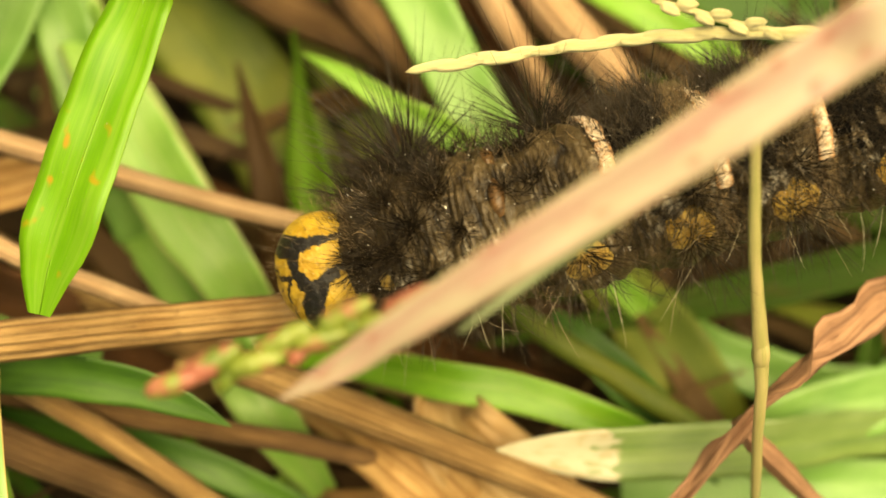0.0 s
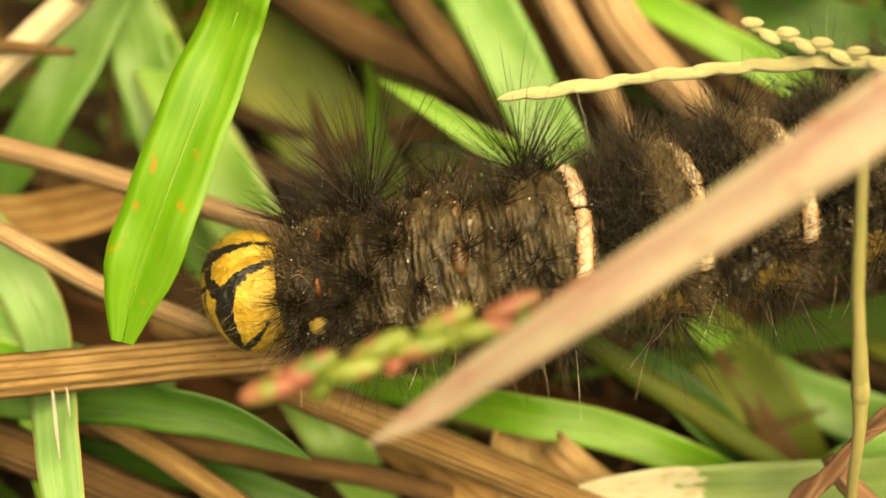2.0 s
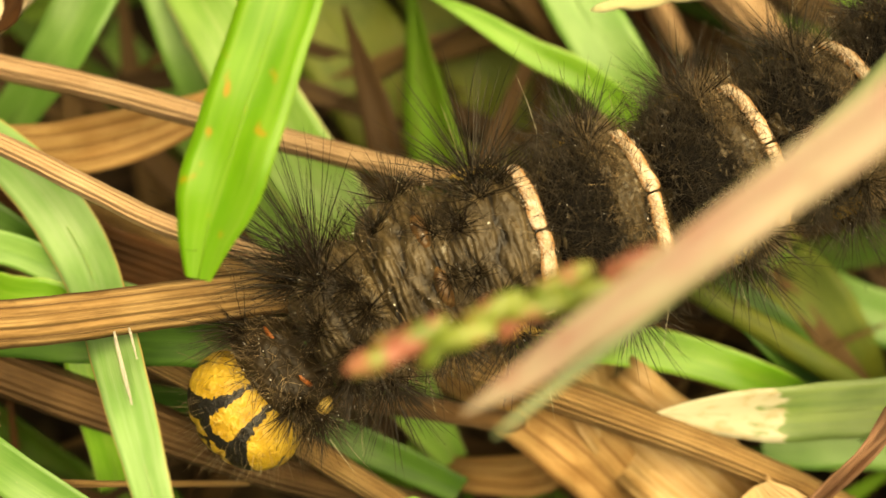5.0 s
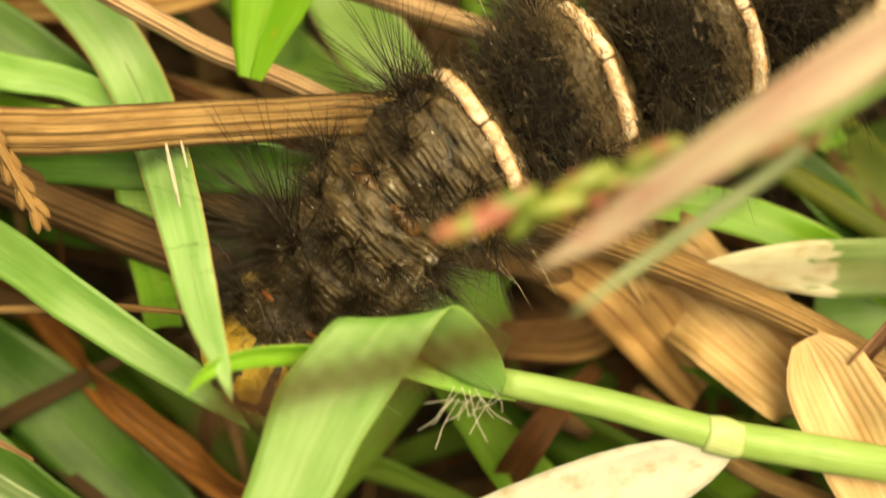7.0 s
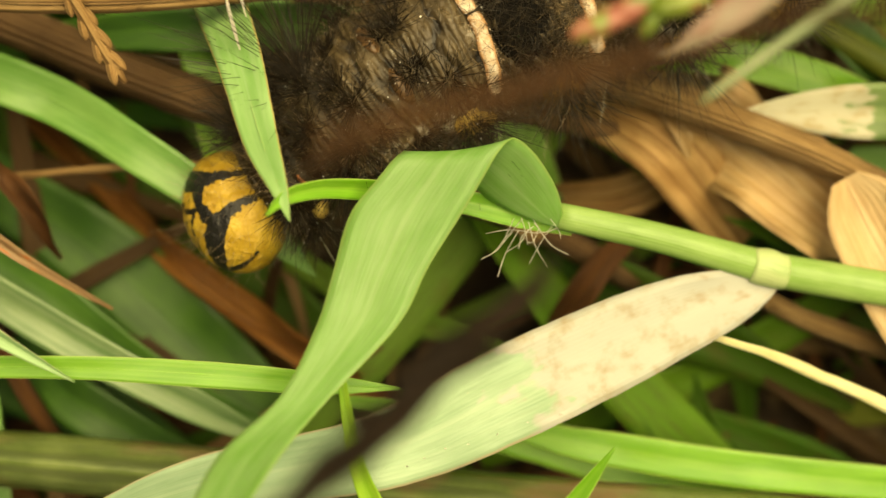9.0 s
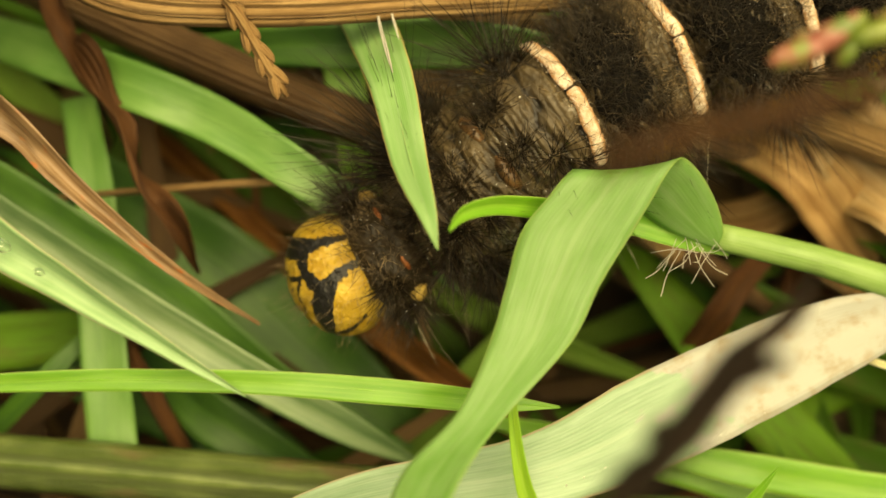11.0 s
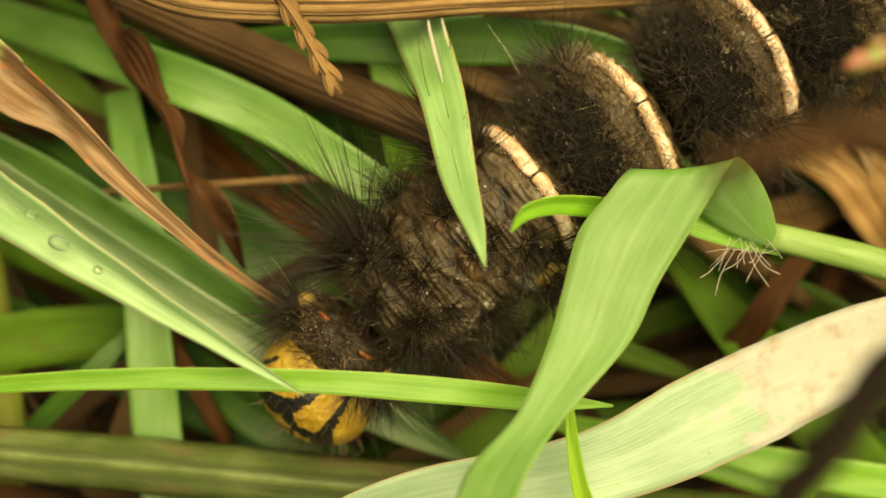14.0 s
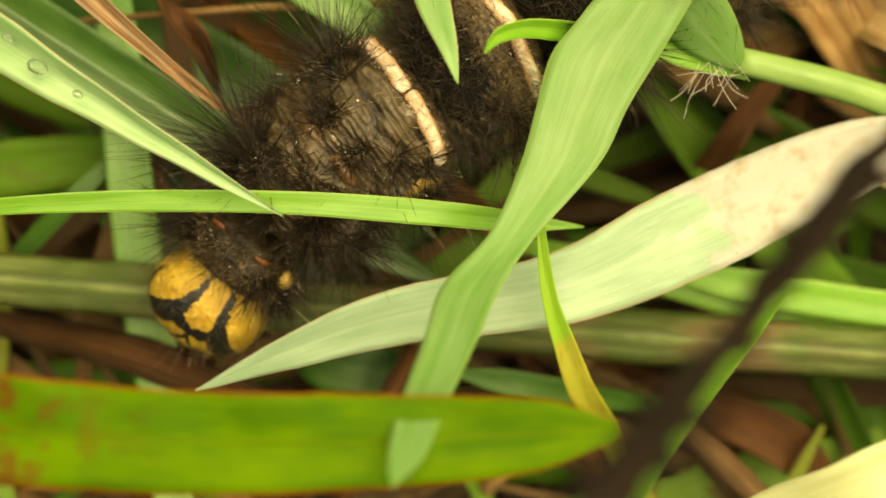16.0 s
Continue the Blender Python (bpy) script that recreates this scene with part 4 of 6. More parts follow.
# The green shoot with its curled blade and the bleached blade at its node
def build_shoot():
    stem_rows = [(-8.4, -18, 0.2, 1.45), (-5.6, -18.6, -0.5, 1.57), (-2.6, -19.3, -1, 1.63), (3.1, -20.9, -2.5, 1.87), (7.2, -21.7, -3.6, 2.01), (12.5, -22.7, -5.4, 2.0), (24.2, -25.4, -14, 1.97), (34.5, -28.2, -24, 2.01)]
    shoot = holder("grass_shoot", stem_rows[-1][:3], "bright green grass shoot with one curled blade and one bleached blade", "grass shoot")
    part("culm", tube(stem_rows, 20, 0.02, 6, 0.9, 5), CULM, shoot, "smooth bright green culm")
    node_rows = [(2.2, -20.7, -2.2, 1.9), (2.7, -20.8, -2.3, 2.12), (3.1, -20.9, -2.4, 2.2), (3.6, -21.1, -2.5, 2.09), (4.1, -21.2, -2.6, 1.96)]
    part("node", tube(node_rows, 20, 0.02, 6, 0.95, 6, 0.3, 0.03), JOINT, shoot, "swollen pale node")
    curled = [(-8.3, -18.4, 0.5, -8.5, -18.6, 0.5), (-8.2, -17.8, 0.9, -9.9, -18.2, 0.5), (-8.7, -16.4, 1.6, -11.7, -17.4, 0.6), (-9.8, -14.9, 2.7, -13.8, -15.9, 1.7), (-10.8, -14.3, 3.4, -15.9, -14.9, 3.2), (-11.7, -15.0, 3.9, -16.9, -15.3, 3.9), (-12.5, -16.3, 4.0, -17.8, -16.3, 4.1), (-13.6, -18.1, 4.2, -19.1, -18.0, 4.3), (-15.2, -20.6, 4.7, -19.9, -20.8, 4.8), (-16.7, -23.4, 5.4, -20.7, -23.4, 5.5), (-20.1, -26.9, 7.2, -22.3, -26.6, 7.2), (-22.0, -29.1, 9.7, -24.8, -29.0, 9.7), (-23.4, -31.2, 12.8, -25.8, -31.1, 12.8), (-24.8, -33.2, 15.8, -26.8, -33.1, 15.8), (-25.9, -34.9, 18.4, -27.4, -34.8, 18.4), (-27.2, -35.8, 19.8, -27.3, -35.8, 19.8)]
    part("curled_blade", lofted(curled), GREEN_SOFT, shoot, "broad green blade bent over in a curl")
    narrow = [(-7.6, -18.3, -0.6, 1.51), (-10.5, -17.9, 0.0, 1.36), (-13.2, -17.2, 0.4, 1.28), (-16.1, -16.8, 1.2, 1.2), (-18.3, -16.6, 2.6, 1.12), (-20.4, -16.6, 4.8, 0.97), (-22.0, -17.1, 6.8, 0.73), (-22.7, -18.0, 8.4, 0.1)]
    part("narrow_blade", ribbon(narrow, (0, 10, 25), 0.2, 0.16, 0.02, 8), GREEN, shoot, "narrow green blade with a hooked tip")
    bleached = [(3.7, -21.6, -2.6, 0.81), (1.9, -22.2, -2, 2.58), (-1.7, -23.3, -1, 4.01), (-7.2, -25.6, 0, 4.97), (-11.8, -27.6, 0.6, 5), (-17.7, -30.1, 1, 3.97), (-26.9, -31.7, 1.2, 3.02), (-32.3, -33.4, 1.2, 1.93), (-37.6, -35.6, 1.2, 0.12)]
    part("bleached_blade", ribbon(bleached, (0, -8, 0, 6), 0.09, 0.16, 0.03, 9), BLEACHED, shoot, "broad blade, bleached white near the node")
    rng = np.random.default_rng(4)
    root = np.array((-9.4, -18.6, 1.6))
    for i in range(15):
        d = np.array([rng.normal(-0.35, 0.6), rng.normal(-0.75, 0.45), rng.normal(0.2, 0.5)])
        d = d / np.linalg.norm(d) * rng.uniform(1.2, 3.2)
        a = root + np.array([rng.uniform(-1.6, 0.8), rng.uniform(-0.4, 0.5), rng.uniform(-0.4, 0.8)])
        b = a + d * 0.55 + rng.normal(0, 0.16, 3)
        part("collar_hair", tube([(*a, 0.024), (*b, 0.018), (*(a + d), 0.008)], 5, 0, 1, 1.0, i, 0.5), HAIR_PALE, shoot, "fine white hair" if i == 0 else "")
    for x, y, s in [(-16.5, -30.9, 0.05), (-15.6, -30.5, 0.04), (-18.0, -31.9, 0.05), (-14.5, -30.0, 0.05), (-13.3, -29.8, 0.04), (-11.8, -29.3, 0.05), (-10.2, -28.7, 0.04), (-6.2, -27.2, 0.04), (-8.5, -28.3, 0.05)]:
        part("dew_speck", blob((x, y, 1.3), (1, 0.3, 0), s * 2, s * 1.6, 3, 8, 6), HAIR_PALE, shoot)


HAIR_PALE = straw_material("white_hair", (0.75, 0.72, 0.62), (0.85, 0.82, 0.72), dark=(0.5, 0.45, 0.35), rough=0.4)
GREEN_SOFT = leaf_material("curled_green_blade", (0.24, 0.50, 0.11), (0.38, 0.63, 0.24), vein=(0.60, 0.78, 0.40), edge=(0.45, 0.6, 0.2), thin=0.62, rough=0.3)
dew = Nodes("dew")
dew.put(dew.bsdf, "Transmission Weight", 1.0)
dew.put(dew.bsdf, "IOR", 1.33)
DEW = dew.finish((0.95, 0.97, 0.95), 0.05)
build_shoot()


# The bud spike and the pink-flushed blade over it, which the caterpillar shoves along
def build_buds():
    rows = [(65.8, 38.8, -36, 0.91), (36.7, 21.4, -6, 0.65), (21.7, 11.9, 11, 0.51), (12.5, 6.3, 18, 0.41), (6.2, 2.2, 18, 0.36), (2, -0.7, 17.4, 0.37), (-1.4, -1.9, 17, 0.41), (-4.7, -2.7, 17, 0.41), (-8.3, -3.9, 16.8, 0.37), (-11.5, -4.8, 16.8, 0.28)]
    culm = holder("flowering_grass", rows[0][:3], "grass spike of small red and green buds", "grass spike")
    part("stalk", tube(rows, 8, 0, 1, 1.0, 5), CULM, culm)
    for x, y, a, s in [(-11.9, -4.9, 18, 1.0), (-10.4, -4.4, 30, 1.1), (-8.6, -4.1, 14, 1.0), (-7.4, -3.4, 26, 1.0), (-5.8, -3.1, 12, 0.95), (-4.8, -2.4, 28, 1.0), (-3.2, -2.4, 8, 0.95), (-2.1, -1.8, 26, 1.0), (-0.5, -1.7, 18, 0.95), (1.0, -0.8, 24, 0.9)]:
        d = (math.cos(radians(a)), math.sin(radians(a)), 0.1)
        rank = 1 if a > 20 else -1
        part("bud", blob((x, y + 0.15 * rank, 17.1), d, 2.7 * s, 1.0 * s, int(a), 14, 14), BUD, culm)
        b = radians(a + 24 * rank)
        part("bud", blob((x + 0.7, y - 0.42 * rank, 16.8), (math.cos(b), math.sin(b), 0.2), 1.7 * s, 0.7 * s, int(a) + 50, 12, 12), BUD, culm)
    return culm


def build_flushed():
    rows = [(56.8, 34.6, -22, 4.34), (29.4, 18.1, 8, 3.17), (17.1, 10, 22, 2.57), (12.8, 7.1, 22.4, 2.59), (9.6, 4.8, 22, 2.52), (6, 2.3, 21.4, 2.21), (2.4, -0.2, 20.8, 1.97), (-0.7, -2.4, 20, 1.74), (-3.3, -4.2, 19.2, 1.5), (-4.7, -5.3, 18.6, 1.3), (-6.2, -6.3, 18.2, 0.85), (-7.7, -7.2, 17.8, 0.09)]
    plant = holder("flushed_grass", rows[0][:3], "broad pink-flushed grass blade with faint red stains", "grass plant")
    part("blade", ribbon(rows, (0, 10), 0.1, 0.2, 0.03, 31), FLUSHED, plant)
    return plant


def build_side_stalk():
    rows = [(31.4, 13.7, -20, 1.11), (12.8, 0.8, 6, 0.83), (6.3, -3.8, 13, 0.78), (2.6, -7.3, 15, 0.8), (-0.3, -9.5, 16, 0.7), (-3.7, -11.8, 17, 0.56), (-6.8, -14, 18, 0.25)]
    plant = holder("grass_plant", rows[0][:3], "thin greyish green stalk with a yellowish node", "grass plant", "grass in the mat")
    part("stalk", tube(rows, 10, 0, 1, 1.0, 3), GREYISH, plant)
    part("node", blob(rows[3][:3], np.array(rows[2][:3]) - np.array(rows[4][:3]), 1.5, 0.9, 4), TAN, plant, "small yellowish node")
    return plant


GREYISH = leaf_material("greyish_stalk", (0.12, 0.165, 0.075), (0.20, 0.24, 0.12), vein=(0.3, 0.34, 0.2), thin=0.15)
SIDE_STALK = build_side_stalk()
CULM_THING = build_buds()
FLUSHED_THING = build_flushed()


def build_seed_head():
    rows = [(-0.5, 9.2, 3.6, 0.39), (3.7, 9.8, 4, 0.5), (7.3, 10.2, 4.6, 0.53), (10.6, 10.5, 5, 0.57), (14.7, 10.6, 5.6, 0.63), (20.1, 10.5, 6, 0.68), (30.4, 11.6, 2, 0.72), (48.9, 15, -14, 0.88), (72.0, 20, -37, 1.11)]
    head = holder("seed_head", rows[-1][:3], "thin cream and green grass seed head", "seed head")
    part("stalk", tube(rows, 8, 0, 1, 1.0, 3, 0.8, 0.05), GRAIN, head)
    rng = np.random.default_rng(9)
    cut, _ = curve_through(rows[:6], 19)
    for i in range(18):
        d = cut[i + 1, :3] - cut[i, :3]
        d = d / np.linalg.norm(d) + np.array([0, 0.06 * (-1) ** i, 0])
        at = cut[i, :3] + np.array([0, 0.07 * (-1) ** i, 0.08])
        part("spikelet", blob(at, d, rng.uniform(1.8, 3.0), rng.uniform(0.45, 0.7), i, 8, 8), GRAIN, head)
    side, _ = curve_through([(10.4, 12.2, 6, 0.28), (12.6, 11.6, 6, 0.39), (14.6, 11, 6, 0.39), (17.3, 10.5, 6, 0.39)], 9)
    part("side_branch", tube(side, 8, 0, 1, 1.0, 4, 0.6), GRAIN, head)
    for i in range(8):
        d = side[i + 1, :3] - side[i, :3]
        part("spikelet", blob(side[i, :3] + np.array([0, 0.25 * (-1) ** i, 0.15]), d + np.array([0, 0.2 * (-1) ** i, 0]), 1.15, 0.55, i, 10, 9), GRAIN, head)


build_seed_head()


def build_thin_stalk():
    rows = [(14.4, 6, 11, 0.51), (14.9, 0.8, 8.4, 0.61), (15.6, -3.1, 6, 0.72), (16.1, -5.4, 4.6, 0.85), (16.4, -8.1, 3, 0.62), (16.8, -10.8, 0.5, 0.6), (17.7, -14.4, -4, 0.6), (19.6, -20.3, -14, 0.6), (22.0, -25.5, -24, 0.6)]
    stalk = holder("thin_stalk", rows[-1][:3], "thin upright green and brown grass stalk with a node", "grass stalk")
    part("culm", tube(rows, 10, 0.03, 5, 0.8, 2, 0.7, 0.06), SALLOW, stalk)
    part("node", blob(rows[3][:3], np.array(rows[2][:3]) - np.array(rows[4][:3]), 2.0, 0.95, 4), SALLOW, stalk, "brown swollen node")


build_thin_stalk()


def build_husk():
    rows = [(-48.8, 10.6, -22, 0.62), (-38, -1.3, -4, 0.57), (-34, -5.9, 0.4, 0.66), (-32.7, -8, 0.6, 0.71), (-31.8, -9.5, 0.6, 0.71), (-31, -10.7, 0.6, 0.24)]
    husk = holder("dry_seed_spike", rows[0][:3], "small orange-brown dry seed spike hanging over the mat", "seed head")
    part("stalk", tube(rows, 8, 0, 1, 1.0, 3, 0.6, 0.08), TAN, husk)
    cut, _ = curve_through(rows[2:], 9)
    for i in range(8):
        d = cut[i + 1, :3] - cut[i, :3] + np.array([0.25 * (-1) ** i, 0, 0.1])
        part("husk", blob(cut[i, :3] + np.array([0.28 * (-1) ** i, 0, 0.1]), d, 1.6, 0.62, i, 7, 7), TAN, husk)


build_husk()


# Dew on the folded blade
def build_dew():
    for x, y, z, s in [(-44.2, -18.6, 6.1, 0.42), (-45.6, -17.2, 5.9, 0.24), (-42.3, -19.9, 6.2, 0.20)]:
        v, f, uv = blob((0, 0, 0), (1, -0.5, 0), s * 2.6, s * 1.7, 4, 12, 10)
        thing("dew_drop", (v + np.array((x, y, z)), f, uv), DEW, "clear round dew drop on the green blade", "dew drop", "dew drops")


build_dew()
blade(RUSSET, "dark brown curled dry leaf hanging over the mat", [(-20.0, 34.0, -42.0, 1.0), (-24.5, 24.0, -12.0, 1.5), (-27.4, 15.7, 3, 1.73), (-28.0, 13.8, 3.5, 1.9), (-28.5, 12.1, 3.5, 1.75), (-28.8, 10.7, 3, 1.4), (-29.7, 9.2, 2.5, 1.0), (-30.3, 8.5, 2, 0.3)], fold=0.5, wavy=0.35, leans=(0, 40, -30, 50, -20), step=0.5)
stem(BONE, "pale bleached dead stem at the back", [(-12, 40, -42, 1.6), (-25.3, 20.3, -13, 2.3), (-27.7, 17.0, -11, 2.08), (-31.3, 13.1, -10, 1.92), (-34.7, 9.8, -10, 1.78), (-38.5, 7.2, -12, 1.75), (-52, -2, -30, 1.6)], ridges=0.04, bumpy=0.02)

# The streaked blade, which the head nudges
STREAKED = blade(STREAK, "green grass blade with two white insect streaks", [(-62, 19.5, -40, 1.56), (-50.6, 13.2, -24.1, 2.01), (-39.3, 6.9, -11, 2.24), (-34.1, 4, -9.4, 2.82), (-30.6, 0.9, -8, 3.2), (-28.3, -2.8, -7.4, 3.19), (-26.2, -6.3, -3, 2.89), (-24.3, -9.9, 2, 2.36), (-22.8, -14.1, 4.4, 1.85), (-21.6, -16.6, 6.2, 0.98), (-20.9, -18.4, 7, 0.08)], (30, 15, 0, 0), 0.05)
for rows in ([(-25.7, -5.6, -1, 0.08), (-25.3, -6.8, -0.1, 0.17), (-24.7, -8.3, 1.2, 0.19), (-24.2, -9.5, 2.3, 0.06)], [(-25, -5.5, -1.1, 0.07), (-24.6, -6.5, -0.3, 0.13), (-24.2, -7.5, 0.6, 0.05)]):
    part("insect_streak", ribbon(rows, (0,), 0.0, 0.05, 0.0, 3, 0.5, 5), HAIR_PALE, STREAKED, "white insect streak")


def build_spike():
    rows = [(50, -27, -23, 0.3), (40, -22, 5, 0.3), (20, -15, 24, 0.3), (6, -12.6, 28.5, 0.3)] + [(-2.4, -12.4, 29, 0.32), (-5.3, -13.2, 30, 0.35), (-7.9, -13.9, 30, 0.38), (-10.5, -14.4, 30, 0.42), (-13.1, -15.1, 30, 0.42), (-15.8, -15.7, 30, 0.38), (-17.5, -16.3, 30, 0.28), (-18.6, -16.7, 30, 0.14)]
    spike = holder("russet_seed_spike", rows[0][:3], "dark russet dry seed spike hanging close over the mat", "seed head")
    part("stalk", tube(rows, 8, 0, 1, 1.0, 3, 0.8, 0.08), RUDDY, spike)
    cut, _ = curve_through(rows[6:], 31)
    for i in range(30):
        d = cut[i + 1, :3] - cut[i, :3]
        part("husk", blob(cut[i, :3] + np.array([0, 0.4 * (-1) ** i, 0.1]), d + np.array([0, 0.35 * (-1) ** i, 0]), 1.1, 0.30, i, 6, 6), RUDDY, spike)


build_spike()


# The dark dry stem that leans up out of the mat
def build_dark_stem():
    first, way = np.array([-2.1, -12.7, 18.5]), np.array([-16.5, -14.3, 14.7])
    rng = np.random.default_rng(77)
    rows = [(-56.0, -78.0, -4.0, 0.8), (-46.0, -62.0, 22.0, 1.0)]
    for s, w in ((1.9, 1.2), (1.52, 1.3), (1.42, 1.3), (1.3, 1.7), (1.18, 1.5), (1.08, 0.9), (1.0, 1.0), (0.9, 1.2), (0.82, 0.85), (0.74, 1.25), (0.66, 0.8), (0.58, 0.9), (0.5, 0.1)):
        p = first + s * way + np.array([rng.normal(0, 0.22), rng.normal(0, 0.22), 0]) * (s > 0.4)
        rows.append((*p, 0.98 * w))
    stem_thing = holder("dark_dry_stem", rows[0][:3], "dark brown withered stem with ragged husks leaning out of the mat", "dead stem")
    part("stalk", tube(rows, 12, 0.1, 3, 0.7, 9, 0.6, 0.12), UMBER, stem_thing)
    for i in range(16):
        s = rng.uniform(0.66, 1.4)
        d = way / np.linalg.norm(way) + rng.normal(0, 0.35, 3)
        p = first + s * way + rng.normal(0, 0.3, 3)
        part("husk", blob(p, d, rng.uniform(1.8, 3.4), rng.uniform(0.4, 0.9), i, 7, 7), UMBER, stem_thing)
    return stem_thing


DARK_STEM = build_dark_stem()


# The caterpillar ----------------------------------------------------------------
def skin_material():
    n = Nodes("wrinkled_skin")
    at = n.object_at()
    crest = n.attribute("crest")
    broad = n.noise(at, 420.0, 4.0)
    fine = n.noise(at, 2600.0, 4.0, 0.65)
    color = n.mix(n.step(broad, 0.35, 0.68), (0.028, 0.0195, 0.009), (0.090, 0.063, 0.030))
    # Crests are painted lighter, as if they caught the light
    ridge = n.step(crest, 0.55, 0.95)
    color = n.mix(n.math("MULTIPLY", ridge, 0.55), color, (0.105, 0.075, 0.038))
    # Pale dust that doubles as painted silvery highlights on the crests
    dust_glint = n.math("MULTIPLY", n.step(fine, 0.50, 0.64), n.step(crest, 0.45, 0.95))
    color = n.mix(n.math("MULTIPLY", dust_glint, n.math("MULTIPLY", n.step(broad, 0.48, 0.64), 0.7)), color, (0.46, 0.43, 0.36))
    # Shade inside the folds, put into the colour
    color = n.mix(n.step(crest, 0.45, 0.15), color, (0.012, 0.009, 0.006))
    speck = n.step(n.noise(at, 3400.0, 1.0), 0.78, 0.81)
    color = n.mix(speck, color, (0.75, 0.72, 0.62))
    x = n.t.nodes.new("ShaderNodeSeparateXYZ")
    n.put(x, 0, at)
    ring = n.math("SINE", n.math("ADD", n.math("MULTIPLY", x.outputs[0], 17000.0), n.math("MULTIPLY", n.noise(at, 330.0, 3.0), 16.0)))
    patch_at = n.step(n.noise(at, 260.0, 2.0), 0.38, 0.62)
    ring = n.math("MULTIPLY", ring, patch_at)
    # Ring grooves get their shade in the colour too
    color = n.mix(n.math("MULTIPLY", n.step(ring, -0.2, -0.95), 0.4), color, (0.012, 0.009, 0.005))
    powder = n.math("MULTIPLY", n.step(n.noise(at, 280.0, 3.0), 0.60, 0.70), n.step(fine, 0.42, 0.60))
    color = n.mix(n.math("MULTIPLY", powder, n.math("MULTIPLY", n.step(crest, 0.3, 0.8), 0.75)), color, (0.50, 0.47, 0.40))
    height = n.math("ADD", n.math("ADD", n.math("MULTIPLY", fine, 0.7), broad), n.math("MULTIPLY", ring, 0.25))
    return n.finish(color, 0.38, n.bump(height, 1.0, 0.00018), None, 0.32)


def plain_material(name, low, high, scale=900.0, rough=0.5, sheen=0.0, relief=0.6, specular=0.4):
    n = Nodes(name)
    at = n.object_at()
    tone = n.noise(at, scale, 4.0, 0.6)
    color = n.mix(n.step(tone, 0.35, 0.68), low, high)
    return n.finish(color, rough, n.bump(tone, relief, 0.0001), None, specular, sheen)


def ridge_material():
    """Cream scales that turn peach at the ridge's two edges."""
    n = Nodes("cream_scales")
    at = n.object_at()
    grain = n.noise(at, 1500.0, 4.0, 0.65)
    rim = n.math("ADD", n.attribute("rim"), n.math("MULTIPLY", n.math("SUBTRACT", n.noise(at, 500.0, 3.0), 0.5), 0.9))
    color = n.mix(n.step(grain, 0.34, 0.66), (0.42, 0.29, 0.18), (0.66, 0.57, 0.45))
    color = n.mix(n.math("MULTIPLY", n.step(rim, 0.45, 0.9), 0.85), color, (0.42, 0.20, 0.075))
    return n.finish(color, 0.75, n.bump(grain, 1.0, 0.00012), None, 0.3)


def hair_material(name, root, tip, rough=0.35):
    n = Nodes(name)
    u, v = n.along()
    color = n.mix(v, root, tip)
    color = n.mix(n.math("MULTIPLY", n.step(n.add("ShaderNodeNewGeometry", "Random Per Island"), 0.8, 1.0), 0.5), color, tuple(min(1, 3 * c) for c in tip))
    return n.finish(color, rough, None, None, 0.35)


def head_material():
    n = Nodes("yellow_and_black_head")
    at = n.object_at()
    mark = n.attribute("mark")
    fine = n.noise(at, 2200.0, 4.0, 0.6)
    mark = n.math("ADD", mark, n.math("MULTIPLY", n.math("SUBTRACT", n.noise(at, 2600.0, 3.0, 0.6), 0.5), 1.35))
    yellow = n.mix(n.step(n.noise(at, 700.0, 4.0), 0.35, 0.7), (0.30, 0.175, 0.018), (0.48, 0.315, 0.045))
    yellow = n.mix(n.math("MULTIPLY", n.step(fine, 0.5, 0.72), 0.5), yellow, (0.66, 0.46, 0.13))
    color = n.mix(n.step(mark, 0.44, 0.56), (0.008, 0.007, 0.006), yellow)
    cobble = n.math("ADD", fine, n.math("MULTIPLY", n.noise(at, 900.0, 2.0), 0.8))
    return n.finish(color, 0.4, n.bump(cobble, 1.0, 0.00022), None, 0.4)


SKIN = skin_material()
VELVET = plain_material("black_velvet", (0.004, 0.0035, 0.003), (0.009, 0.0075, 0.006), 1500.0, 0.9, 0.0, 0.3, 0.1)
CREST = ridge_material()
HAIR_CREAM = hair_material("cream_scale_hair", (0.46, 0.30, 0.17), (0.70, 0.60, 0.48), 0.6)
ORANGE = plain_material("orange_wart", (0.05, 0.026, 0.010), (0.14, 0.072, 0.026), 1500.0, 0.35)
SHIELD = plain_material("black_collar", (0.012, 0.008, 0.004), (0.030, 0.020, 0.010), 900.0, 0.5, 0.0, 0.6, 0.2)
COLLAR = plain_material("orange_collar", (0.16, 0.042, 0.010), (0.36, 0.11, 0.022), 900.0, 0.4)
OCHRE = plain_material("ochre_side_patch", (0.28, 0.165, 0.035), (0.55, 0.38, 0.10), 1200.0, 0.55)
HAIR_DARK = hair_material("dark_hair", (0.025, 0.018, 0.010), (0.055, 0.040, 0.023), 0.25)
HAIR_TUFT = hair_material("stiff_tuft_hair", (0.011, 0.008, 0.005), (0.020, 0.0145, 0.009), 0.25)
HAIR_SOFT = hair_material("brown_hair", (0.080, 0.057, 0.031), (0.21, 0.15, 0.085))
HAIR_BLACK = hair_material("black_fur", (0.011, 0.009, 0.007), (0.050, 0.039, 0.026), 0.35)
HAIR_FAIR = hair_material("fair_hair", (0.25, 0.19, 0.12), (0.45, 0.36, 0.24))
SPECK = plain_material("white_speck", (0.8, 0.79, 0.75), (0.9, 0.89, 0.86), 900.0, 0.3)
HEAD = head_material()


